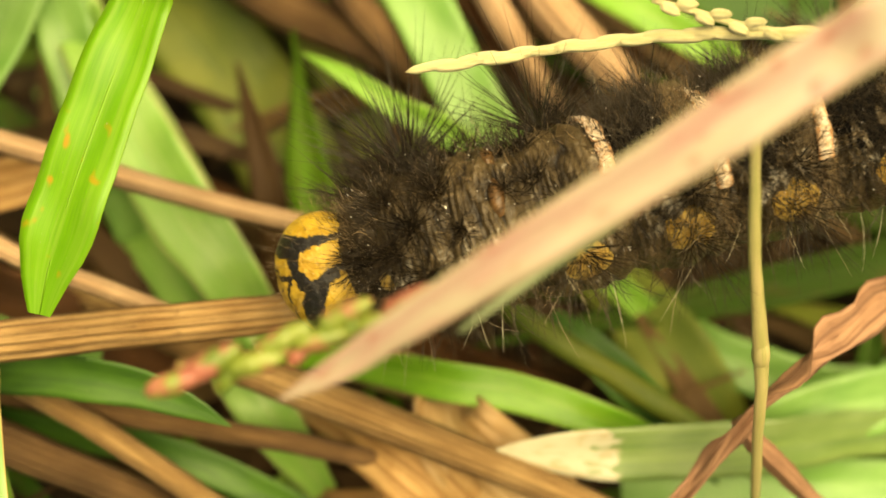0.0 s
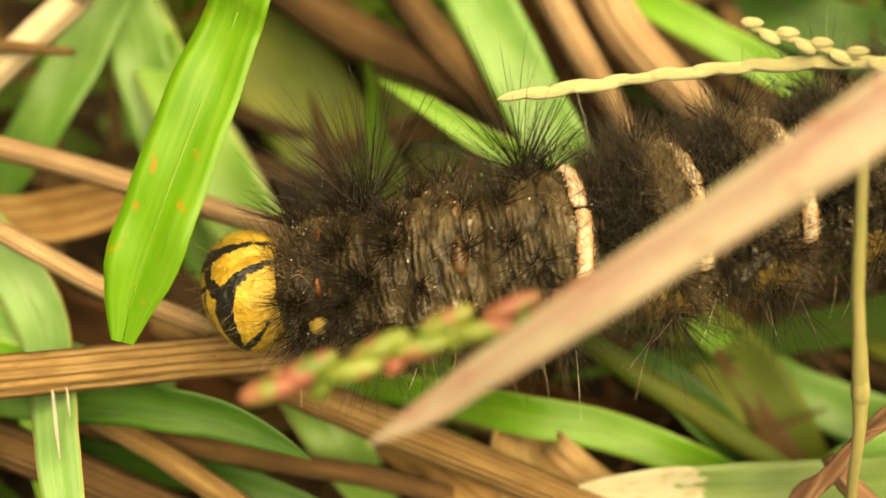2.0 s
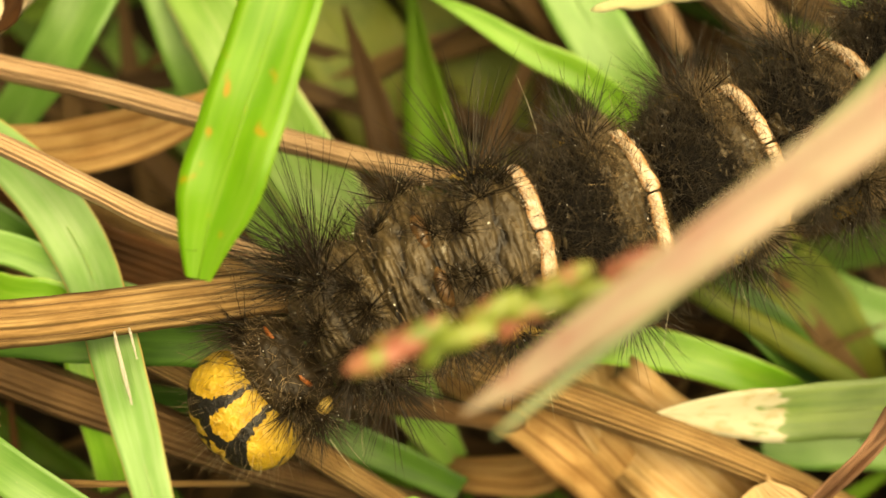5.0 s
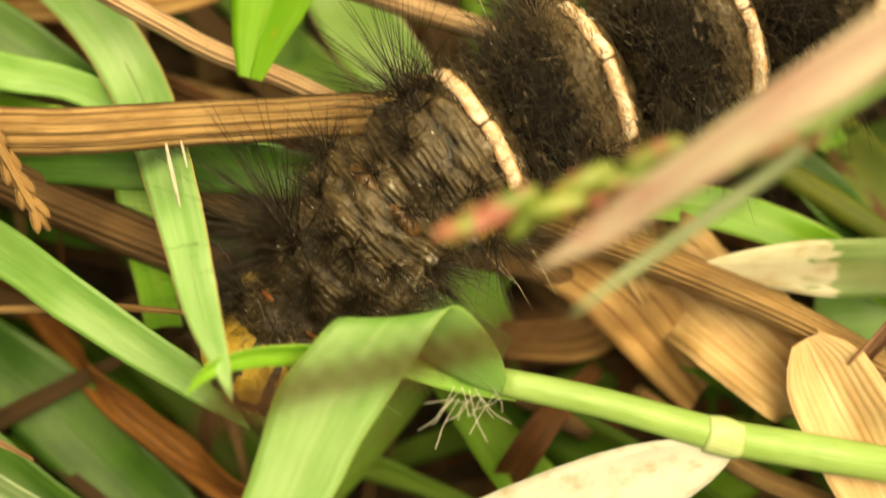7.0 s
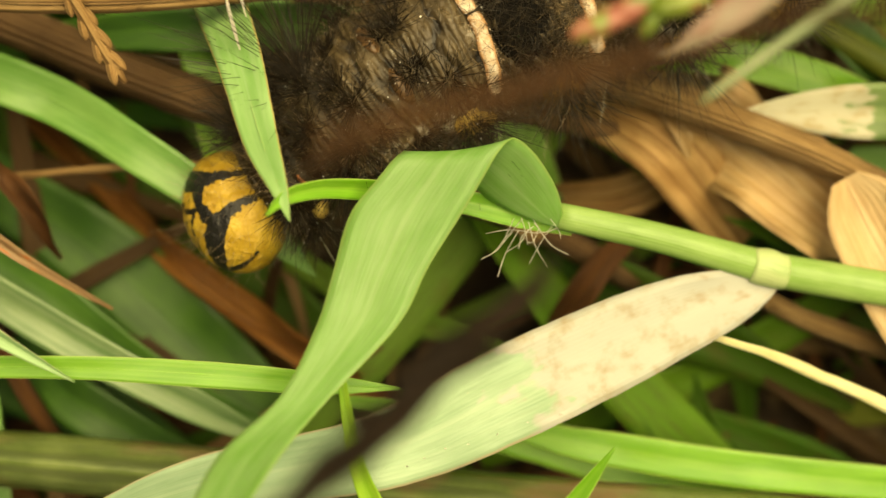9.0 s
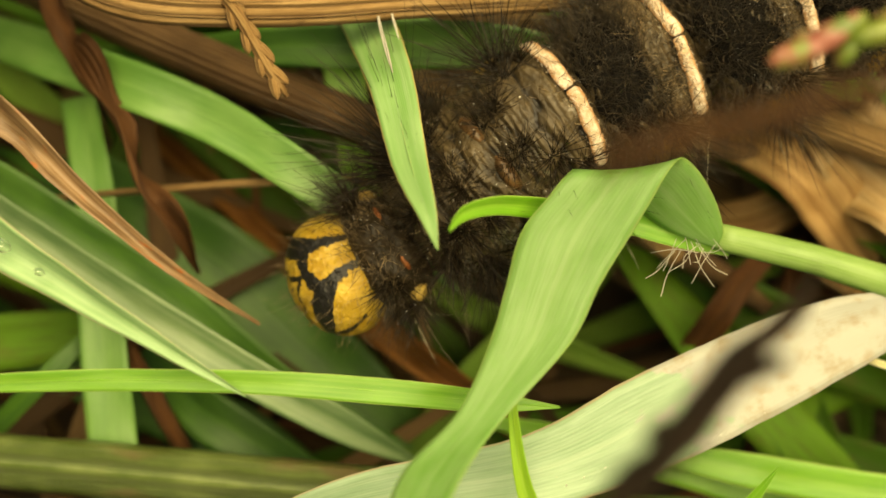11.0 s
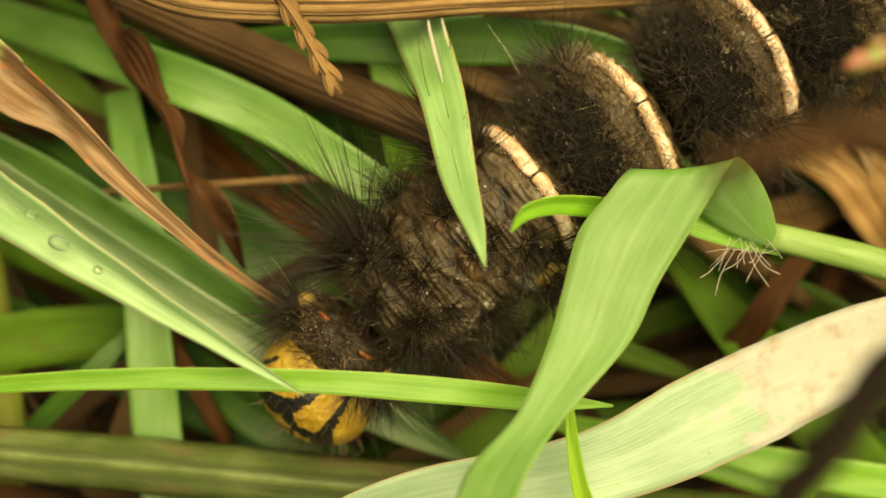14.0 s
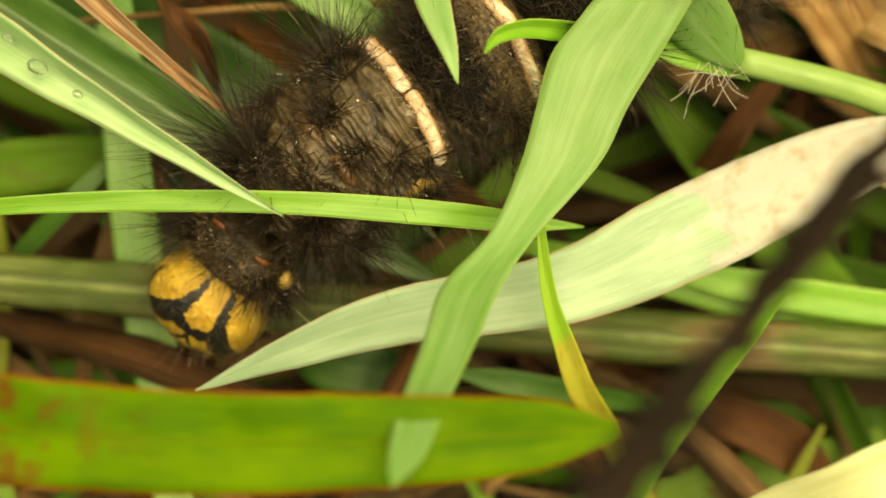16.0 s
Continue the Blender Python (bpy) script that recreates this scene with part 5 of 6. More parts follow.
def hairs(roots, dirs, lengths, thick, seed, bend=0.25, droop=(0, 0, 0)):
    """Tapered three-sided hairs, in metres: verts, faces, uv."""
    rng = np.random.default_rng(seed)
    roots, dirs, lengths = np.asarray(roots), np.asarray(dirs), np.asarray(lengths)
    k = len(roots)
    dirs = dirs / np.linalg.norm(dirs, axis=1)[:, None]
    swerve = rng.normal(0, bend, (k, 3)) + np.array(droop)
    steps = np.array([0.0, 0.34, 0.68, 1.0])
    thin = np.array([1.0, 0.95, 0.78, 0.22])
    a = np.cross(dirs, rng.normal(0, 1, (k, 3)))
    a /= np.linalg.norm(a, axis=1)[:, None]
    b = np.cross(dirs, a)
    rings = []
    for s, w in zip(steps, thin):
        c = roots + lengths[:, None] * (dirs * s + swerve * s * s)
        for j in range(3):
            g = 2.0944 * j
            rings.append(c + thick * w * (math.cos(g) * a + math.sin(g) * b))
    verts = np.stack(rings, 1).reshape(-1, 3)
    uv = np.tile(np.stack([np.tile([0, 0.5, 1], 4), np.repeat(steps, 3)], 1), (k, 1))
    one = [(r * 3 + j, r * 3 + (j + 1) % 3, r * 3 + 3 + (j + 1) % 3, r * 3 + 3 + j) for r in range(3) for j in range(3)]
    faces = (np.array(one)[None] + 12 * np.arange(k)[:, None, None]).reshape(-1, 4)
    return verts * 0.001, faces.tolist(), uv


def profile(x, radius, half):
    """The radius of a segment at x along it: a barrel with rings of folds."""
    k = np.clip(x / half, -1, 1)
    return radius * (1 - 0.12 * k**2 - 0.30 * k**6)


def on_body(x, phi, radius, half, low=0.9):
    """A point and the way out of a segment's side; phi is the angle from the back, to the left."""
    r = profile(x, radius, half)
    out = np.stack([0 * phi, np.sin(phi), np.cos(phi)], -1)
    p = np.stack([x, r * np.sin(phi), low * r * np.cos(phi)], -1)
    return p, out


def own_part(name, made, material, parent, label="", crest=None):
    ob = part(name, made, material, parent, label, False)
    if crest is not None:
        at = ob.data.attributes.new(crest[0], "FLOAT", "POINT")
        at.data.foreach_set("value", np.asarray(crest[1], np.float32))
    return ob


def segment_skin(radius, half, folds, seed, rings=84, sides=110):
    rng = np.random.default_rng(seed)
    x = np.linspace(-half, half, rings)
    ang = np.arange(sides) * 2 * math.pi / sides
    verts, crest = [], []
    ph = rng.uniform(0, 6.28, 4)
    for xi in x:
        lump = np.sin(9 * ang + 2.2 * xi + ph[2]) * np.sin(2.6 * xi + ph[3] + 3 * np.sin(ang))
        fold = np.sqrt(np.abs(np.sin(folds * 0.5 * math.pi * (xi / half) + 0.6 * np.sin(2 * ang + ph[0]) + 0.55 * np.sin(5 * ang + ph[1] + 1.4 * xi) + 0.3 * np.sin(11 * ang + 2.1 * xi + ph[3]) + ph[2])))
        wrinkle = np.sin(17 * ang + 3 * np.sin(4 * xi + ph[1])) * np.sin(7.5 * xi + 2 * np.sin(6 * ang + ph[0]))
        r = profile(xi, radius, half) - 0.17 + 0.33 * fold + 0.09 * lump + 0.06 * wrinkle
        verts.append(np.stack([np.full(sides, xi), r * np.sin(ang), 0.9 * r * np.cos(ang)], 1))
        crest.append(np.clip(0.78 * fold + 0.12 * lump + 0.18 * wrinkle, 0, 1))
    verts = np.concatenate(verts)
    faces = [(i * sides + j, (i + 1) * sides + j, (i + 1) * sides + (j + 1) % sides, i * sides + (j + 1) % sides) for i in range(rings - 1) for j in range(sides)]
    faces += [tuple(range(sides)), tuple(range((rings - 1) * sides, rings * sides))[::-1]]
    return (verts * 0.001, faces, np.zeros((len(verts), 2))), np.concatenate(crest)


RIDGE_RIM = np.tile(np.abs(np.sin(2 * math.pi * np.arange(14) / 14)), 60)


def band_mesh(x0, radius, half, a0, a1, width, seed):
    """A proud scaly ridge round the back from the angle a0 to a1."""
    rng = np.random.default_rng(seed)
    count, sides = 60, 14
    verts = []
    ph = rng.uniform(0, 6.28, 4)
    for i, phi in enumerate(np.linspace(a0, a1, count)):
        fade = min(1, (i + 1.5) / 3, (count - i + 0.5) / 3) ** 0.6
        p, out = on_body(np.array(x0 + 0.5 * phi * phi + 0.07 * math.sin(4 * phi + ph[0]) + 0.03 * math.sin(13 * phi + ph[1])), np.array(phi), radius, half)
        for j in range(sides):
            g = 2 * math.pi * j / sides
            w = width * fade * (0.94 + 0.07 * math.sin(5 * phi + ph[3]) + 0.09 * math.sin(19 * phi + ph[2] + 1.7 * j) + 0.035 * rng.normal())
            verts.append(p + np.array([math.sin(g) * w * 0.78, 0, 0]) + out * math.cos(g) * w * 0.22)
    faces = [(i * sides + j, i * sides + (j + 1) % sides, (i + 1) * sides + (j + 1) % sides, (i + 1) * sides + j) for i in range(count - 1) for j in range(sides)]
    faces += [tuple(range(sides))[::-1], tuple(range((count - 1) * sides, count * sides))]
    return np.array(verts) * 0.001, faces, np.zeros((len(verts), 2))


def band_scales(x0, radius, half, span, seed):
    """Short stiff bristles that roughen a white band."""
    rng = np.random.default_rng(abs(seed) + 5)
    phi = rng.uniform(*span, 520)
    x = x0 + 0.5 * phi * phi + rng.normal(0, 0.23, 520)
    p, out = on_body(x, phi, radius, half)
    return hairs(p, out + rng.normal(0, 0.5, (520, 3)), rng.uniform(0.06, 0.18, 520), 0.026, abs(seed) + 6, 0.2)


def wart_mesh(x0, phi, radius, half, sx, sy, h, seed=0):
    """A low rounded lump on the skin."""
    rng = np.random.default_rng(seed)
    verts, faces, rings, sides = [], [], 7, 18
    for i in range(rings):
        k = (i / (rings - 1)) * 1.0
        for j in range(sides):
            g = 2 * math.pi * j / sides
            e = (1 - k) * (1 + 0.05 * rng.normal())
            p, out = on_body(np.array(x0 + sx * e * math.cos(g)), np.array(phi + sy * e * math.sin(g) / radius), radius + 0.08, half)
            verts.append(p + out * (h * math.sqrt(max(0, 1 - (1 - k) ** 2)) - 0.12))
    faces = [(i * sides + j, i * sides + (j + 1) % sides, (i + 1) * sides + (j + 1) % sides, (i + 1) * sides + j) for i in range(rings - 1) for j in range(sides)]
    faces.append(tuple(range((rings - 1) * sides, rings * sides)))
    return np.array(verts) * 0.001, faces, np.zeros((len(verts), 2))


def fuzz(radius, half, count, reach, spread, seed, thick, span=(-1.9, 1.9), x_span=(-1, 1), sweep=0.0, droop=(0, 0, 0)):
    """Hairs scattered over a segment between two angles from the back."""
    rng = np.random.default_rng(seed)
    phi = rng.uniform(min(span), max(span), count)
    x = rng.uniform(x_span[0] * half, x_span[1] * half, count)
    p, out = on_body(x, phi, radius, half)
    d = out + rng.normal(0, spread, (count, 3)) + np.array([sweep, 0, 0])
    return hairs(p, d, rng.uniform(*reach, count), thick, seed + 1, 0.2, droop)


def tuft(radius, half, spots, count, reach, seed, thick, fan=0.5, sweep=0.0):
    """Wide fans of long stiff hairs from small warts at (x, angle, size)."""
    rng = np.random.default_rng(seed)
    roots, dirs, lengths = [], [], []
    for x0, phi0, size in spots:
        x, phi = rng.normal(x0, 0.16, count), rng.normal(phi0, 0.045, count)
        p, out = on_body(x, phi, radius, half)
        tangent = np.stack([0 * phi, np.cos(phi), -np.sin(phi)], 1)
        turn, tilt = rng.uniform(0, 2 * math.pi, count), fan * np.sqrt(rng.uniform(0.0, 1.0, count))
        d = out * np.cos(tilt)[:, None] + tangent * (np.sin(tilt) * np.sin(turn))[:, None]
        d[:, 0] += np.sin(tilt) * np.cos(turn) + sweep
        roots.append(p), dirs.append(d), lengths.append(rng.uniform(*reach, count) * size * (1 - 0.25 * tilt / (fan + 0.01)))
    return hairs(np.concatenate(roots), np.concatenate(dirs), np.concatenate(lengths), thick, seed + 1, 0.07)


def stroke(d, points, soft=0.05):
    """How much of a painted stroke covers the directions d: points are rows of x, y, z and half width on a unit head."""
    p = np.array(points, float)
    p[:, :3] /= np.linalg.norm(p[:, :3], axis=1)[:, None]
    cover = np.zeros(len(d))
    for a, b in zip(p[:-1], p[1:]):
        way = b[:3] - a[:3]
        k = np.clip(((d - a[:3]) @ way) / (way @ way), 0, 1)
        gap = np.linalg.norm(d - a[:3] - k[:, None] * way, axis=1) - (a[3] + k * (b[3] - a[3]))
        cover = np.maximum(cover, np.clip(0.5 - gap / (2 * soft), 0, 1))
    return cover


def build_head(parent):
    rings, sides = 150, 200
    lat = np.linspace(0.02, math.pi - 0.02, rings)
    lon = np.arange(sides) * 2 * math.pi / sides
    d = np.concatenate([np.stack([np.full(sides, math.cos(a)), math.sin(a) * np.sin(lon), math.sin(a) * np.cos(lon)], 1) for a in lat])
    X, Y, Z = d.T
    y = np.abs(Y)
    dent = 0.07 * np.exp(-((Y / 0.10) ** 2)) * np.clip(Z + 0.2, 0, 1) * np.clip(0.75 - X, 0, 1)
    face = 0.05 * np.exp(-(((y - 0.30) / 0.05) ** 2)) * np.clip(3 * X - 2.0, 0, 1)
    jaw = 0.10 * np.clip(-Z - 0.35, 0, 1)
    verts = d * np.array((2.8, 3.5, 3.05)) * (1 - dent - face - jaw)[:, None]
    m = np.stack([X, y, Z], 1)
    black = stroke(m, [(-0.85, 0.14, 0.50, 0.03), (-0.4, 0.20, 0.89, 0.05), (0.1, 0.24, 0.95, 0.07), (0.42, 0.32, 0.83, 0.11), (0.66, 0.42, 0.62, 0.19), (0.72, 0.56, 0.36, 0.21), (0.68, 0.71, 0.08, 0.17), (0.54, 0.82, -0.28, 0.10)], 0.07)
    black = np.maximum(black, stroke(m, [(0.62, 0.40, 0.64, 0.15), (0.74, 0.22, 0.62, 0.15), (0.78, 0.0, 0.60, 0.10)], 0.07))
    black = np.maximum(black, stroke(m, [(0.86, 0.0, 0.46, 0.06), (0.97, 0.14, 0.20, 0.035), (0.92, 0.42, -0.05, 0.03), (0.80, 0.55, -0.35, 0.03)]))
    black = np.maximum(black, stroke(m, [(0.54, 0.82, -0.22, 0.09), (0.30, 0.90, 0.08, 0.075), (0.02, 0.90, 0.40, 0.035)]))
    black = np.maximum(black, stroke(m, [(0.97, 0.0, 0.1, 0.015), (0.93, 0.0, -0.3, 0.03), (0.75, 0.0, -0.66, 0.16)]))
    black = np.maximum(black, np.clip((-0.86 - X) / 0.06, 0, 1))
    faces = [(i * sides + j, i * sides + (j + 1) % sides, (i + 1) * sides + (j + 1) % sides, (i + 1) * sides + j) for i in range(rings - 1) for j in range(sides)]
    faces += [tuple(range(sides))[::-1], tuple(range((rings - 1) * sides, rings * sides))]
    head = own_part("head", (verts * 0.001, faces, np.zeros((len(verts), 2))), HEAD, parent, "rounded yellow head with black stripes", ("mark", 1 - black))
    rng = np.random.default_rng(5)
    d = rng.normal(0, 1, (420, 3))
    d = d[(d[:, 2] > -0.4)]
    d /= np.linalg.norm(d, axis=1)[:, None]
    own_part("head_hair", hairs(d * (2.8, 3.3, 3.0), d + np.array([0.35, 0, 0]), rng.uniform(0.25, 1.5, len(d)), 0.010, 3), HAIR_SOFT, head, "fine brown hair")
    for side in (1, -1):
        own_part("jaw", wart_mesh(0.0, 0.0, 1.0, 2.0, 0.3, 0.35, 0.25, 3), VELVET, head).matrix_basis = pose(0.0007, 0.0006 * side, -0.0019, 0, 120, 0)
        own_part("antenna", hairs([(1.75, 1.3 * side, -1.95)], [(0.8, 0.3 * side, -0.7)], [0.55], 0.09, 2), OCHRE, head)
    return head


def build_segment(parent, name, radius, half, seed, band=None, velvet=False, long=(3.0, 5.6), tufts=(), fair=90, sweep=0.0, dense=1.0, patch=True, skin=None):
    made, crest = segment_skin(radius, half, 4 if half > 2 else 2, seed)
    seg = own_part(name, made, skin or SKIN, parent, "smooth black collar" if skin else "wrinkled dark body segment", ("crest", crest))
    if tufts:
        own_part("tuft_hair", tuft(radius, half, tufts, int(64 * dense), long, seed + 2, 0.024, 1.15, sweep), HAIR_TUFT, seg, "long stiff dark hair in tufts")
    own_part("short_hair", fuzz(radius, half, int(480 * dense), (0.4, 1.3), 0.7, seed + 3, 0.015, (-2.0, 2.0), sweep=sweep), HAIR_SOFT, seg, "short brown hair")
    own_part("dark_hair", fuzz(radius, half, int(230 * dense), (0.9, 2.6), 0.6, seed + 4, 0.016, (-1.8, 1.8), sweep=sweep), HAIR_DARK, seg)
    for side in (1, -1):
        own_part("side_hair", fuzz(radius, half, int(fair * 0.6), (1.4, 3.3), 0.5, seed + 5 + side, 0.022, (1.25 * side, 2.2 * side), sweep=sweep * 0.5, droop=(0, 0, -0.1)), HAIR_DARK, seg, "long loose side hair")
    own_part("fair_hair", fuzz(radius, half, 5, (2.4, 4.6), 0.4, seed + 9, 0.016, (-2.4, -1.25)), HAIR_FAIR, seg, "a few fair hairs")
    own_part("fair_hair", fuzz(radius, half, 5, (2.4, 4.6), 0.4, seed + 8, 0.016, (1.25, 2.4)), HAIR_FAIR, seg, "a few fair hairs")
    if band is not None:
        own_part("white_band", band_mesh(band, radius + 0.38, half, -0.98, -0.014, 0.52, seed), CREST, seg, "cream white ridge, split by a black notch", ("rim", RIDGE_RIM))
        for span in ((-0.93, -0.05), (0.05, 0.93)):
            own_part("band_bristle", band_scales(band, radius + 0.42, half, span, seed + int(span[0] * 9)), HAIR_CREAM, seg, "short cream bristles on the white band")
        own_part("white_band", band_mesh(band + 0.06, radius + 0.38, half, 0.014, 0.98, 0.52, seed + 1), CREST, seg, "cream white ridge, split by a black notch", ("rim", RIDGE_RIM))
    if velvet:
        own_part("velvet_saddle", wart_mesh(half * 0.42, 0.0, radius + 0.16, half, half * 0.55, radius * 1.1, 0.16, seed), VELVET, seg, "velvety black saddle")
        own_part("black_fur", fuzz(radius, half, 1500, (0.9, 2.5), 0.55, seed + 12, 0.020, (-1.3, 1.3), (-0.15, 1.02)), HAIR_BLACK, seg, "short curled black fur")
        own_part("brown_fur", fuzz(radius, half, 1500, (0.5, 1.4), 0.36, seed + 14, 0.017, (-1.6, 1.6), (-0.68, -0.08), sweep=0.25), HAIR_SOFT, seg, "soft brown fur before the next ridge")
    # White specks: dew, and also modelled glints of the wet skin and hair
    rng = np.random.default_rng(seed + 60)
    p, out = on_body(rng.uniform(-half, half, 44), rng.uniform(-1.5, 1.5, 44), radius + 0.25, half)
    own_part("dew_speck", hairs(p + out * rng.uniform(0, 0.9, 44)[:, None], out, np.full(44, 0.06), rng.uniform(0.012, 0.038, 44)[:, None], seed + 61), SPECK, seg, "tiny white dew specks and painted wet glints")
    if patch:
        for side in (1, -1):
            own_part("side_patch", wart_mesh(0.0, 1.4 * side, radius, half, 1.5, 1.5, 0.4, seed + side), OCHRE, seg, "ochre yellow side patch")
            own_part("patch_hair", tuft(radius, half, [(0.0, 1.4 * side, 1)], 34, (1.4, 3.0), seed + 20 + side, 0.02, 1.2), HAIR_DARK, seg, "dark hair on the side patch")
    return seg


def build_caterpillar():
    body = new("caterpillar")
    body.empty_display_size = 0.002
    tagged(body, "hairy dark caterpillar with yellow and black head and white bands", "caterpillar")
    parts = [build_head(body)]
    front = build_segment(body, "collar_segment", 3.15, 1.7, 100, None, False, (2.0, 4.4), [(0.2, 0.8, 0.8), (0.2, -0.9, 1.15), (0.1, 1.4, 0.8), (0.1, -1.4, 1)], 90, 0.4, 1.5, False, SHIELD)
    for side in (1, -1):
        own_part("collar_mark", wart_mesh(-0.9, 0.55 * side, 3.2, 1.7, 0.18, 0.6, 0.18, 7 + side), COLLAR, front, "orange red collar mark")
        own_part("collar_wart", wart_mesh(-0.6, 1.25 * side, 3.15, 1.7, 0.55, 0.6, 0.6, 9 + side), OCHRE, front, "yellow side wart")
    parts.append(front)
    parts.append(build_segment(body, "thorax_segment", 4.0, 2.6, 200, None, False, (5.8, 9.4), [(0.3, 0.55, 0.6), (0.3, -0.5, 0.85), (0.0, 1.2, 0.6), (0.1, -0.95, 1.1), (-1.1, 0.12, 0.32), (-1.1, -0.2, 0.34), (1.5, 0.85, 0.4), (1.5, -0.85, 0.5), (1.6, 0.0, 0.3)], 110, 0.25, 1.45, False))
    wart = build_segment(body, "thorax_segment", 4.35, 2.7, 300, None, False, (2.4, 4.4), [(-0.2, 1.1, 0.9), (-0.2, -1.1, 1), (-1.3, 0.3, 0.5), (-1.3, -0.3, 0.55), (1.3, 0.7, 0.55), (1.3, -0.7, 0.6)], 100, 0.0, 0.95, False)
    for side in (1, -1):
        own_part("orange_wart", wart_mesh(-0.8, 0.38 * side, 4.4, 2.7, 0.45, 1.15, 0.36, 30 + side), ORANGE, wart, "orange brown wart")
    parts.append(wart)
    parts.append(build_segment(body, "abdomen_segment", 4.55, 3.5, 400, -2.3, False, (5.6, 8.8), [(0.3, 0.6, 0.55), (0.3, -0.6, 0.8), (0.2, 1.25, 0.65), (0.2, -0.95, 1.05), (1.6, 0.3, 0.3), (1.6, -0.3, 0.32), (-1.0, 0.9, 0.4), (-1.0, -0.8, 0.42)], 110, 0.0, 0.9))
    for i in range(6):
        r = 4.6 - 0.02 * i * i
        parts.append(build_segment(body, "abdomen_segment", r, 3.5, 500 + 40 * i, -2.5, True, (3.2, 5.8), [(-0.4, 0.95, 0.9), (-0.4, -0.95, 1.0), (0.0, 1.5, 1), (0.0, -1.5, 1)], 100, 0.0, 0.8))
    return body, parts


CATERPILLAR, PIECES = build_caterpillar()

# Where the body's axis lies on the mat: seconds, x, y in millimetres
HEAD_TRACK = [
    (0, -6.0, -1.4), (0.5, -8.9, -1.1), (1, -10.7, -2.8), (1.5, -13.0, -1.9), (2, -14.7, -0.8), (2.5, -16.2, -1.1), (3, -16.3, -2.0), (3.2, -16.4, -2.4), (5.3, -20.0, -11.4), (5.5, -20.2, -11.5),
    (6, -19.7, -13.3), (6.5, -18.9, -17.1), (7, -20.8, -17.4), (7.5, -20.7, -14.6), (8, -23.3, -19.1), (8.5, -24.7, -18.2), (9, -25.9, -17.45), (9.5, -26.9, -16.35), (9.7, -26.7, -16.35), (11.8, -29.95, -21.9),
    (12, -30.45, -21.6), (12.5, -32.55, -21.3), (13, -34.35, -23.0), (13.5, -32.6, -25.2), (14, -32.5, -26.5), (14.5, -33.2, -28.4), (15, -34.4, -30.2), (15.5, -37.0, -31.4), (16, -37.3, -31.3),
]
NECK_TRACK = [
    (0, -2.8, -0.1), (0.5, -6.0, -0.3), (1, -7.1, -1.5), (1.5, -9.5, -0.9), (2, -10.7, -0.3), (2.5, -13.0, -1.1), (3, -13.3, -1.9), (3.2, -13.2, -2.1), (5.3, -17.3, -8.2), (5.5, -17.5, -8.2),
    (6, -17.5, -9.6), (6.5, -17.6, -13.8), (7, -19.0, -14.9), (7.5, -19.1, -11.7), (8, -20.4, -14.9), (8.5, -21.1, -15.2), (9, -22.2, -14.9), (9.5, -23.5, -15.4), (9.7, -23.3, -15.5), (11.8, -26.5, -20.0),
    (12, -27.0, -19.8), (12.5, -28.7, -20.2), (13, -30.3, -21.8), (13.5, -30.0, -23.3), (14, -30.6, -23.4), (14.5, -32.3, -24.7), (15, -33.2, -26.5), (15.5, -34.9, -27.7), (16, -34.9, -27.6),
]
WART_TRACK = [
    (0, 2.8, 1.1), (0.5, -0.1, 1.1), (1, -1.2, 0.3), (1.5, -2.6, 0.6), (2, -3.8, 0.6), (2.5, -6.7, -0.6), (3, -7.7, -1.2), (3.2, -7.7, -1.5), (5.3, -10.0, -3.6), (5.5, -10.5, -3.6),
    (6, -12.0, -4.3), (6.5, -12.8, -7.7), (7, -14.3, -9.3), (7.5, -15.0, -7.5), (8, -16.0, -9.9), (8.5, -16.4, -10.6), (9, -17.2, -10.7), (9.5, -18.6, -11.2), (9.7, -18.3, -11.4), (11.8, -21.5, -15.9),
    (12, -21.7, -16.1), (12.5, -22.9, -16.9), (13, -23.8, -17.7), (13.5, -24.3, -18.9), (14, -25.1, -19.0), (14.5, -26.2, -20.3), (15, -27.3, -21.3), (15.5, -29.9, -23.2), (16, -30.4, -23.2),
]
BAND_ONE_TRACK = [
    (0, 8.9, 2.5), (0.5, 6.2, 1.9), (1, 5.2, 1.5), (1.5, 4.2, 1.6), (2, 3.2, 1.5), (2.5, 0.1, 0.2), (3, -1.2, -0.4), (3.2, -1.6, -0.7), (5.3, -4.6, -2.4), (5.5, -5.5, -2.2),
    (6, -7.2, -1.9), (6.5, -7.8, -4.1), (7, -8.9, -5.1), (7.5, -9.8, -3.9), (8, -11.1, -6.4), (8.5, -12.0, -7.3), (9, -12.8, -8.3), (9.5, -13.4, -8.3), (9.7, -13.4, -8.8), (11.8, -17.5, -12.2),
    (12, -17.7, -12.4), (12.5, -18.4, -12.7), (13, -19.2, -13.6), (13.5, -19.7, -14.6), (14, -20.5, -15.4), (14.5, -21.7, -17.2), (15, -22.7, -18.6), (15.5, -25.7, -20.2), (16, -26.1, -20.3),
]
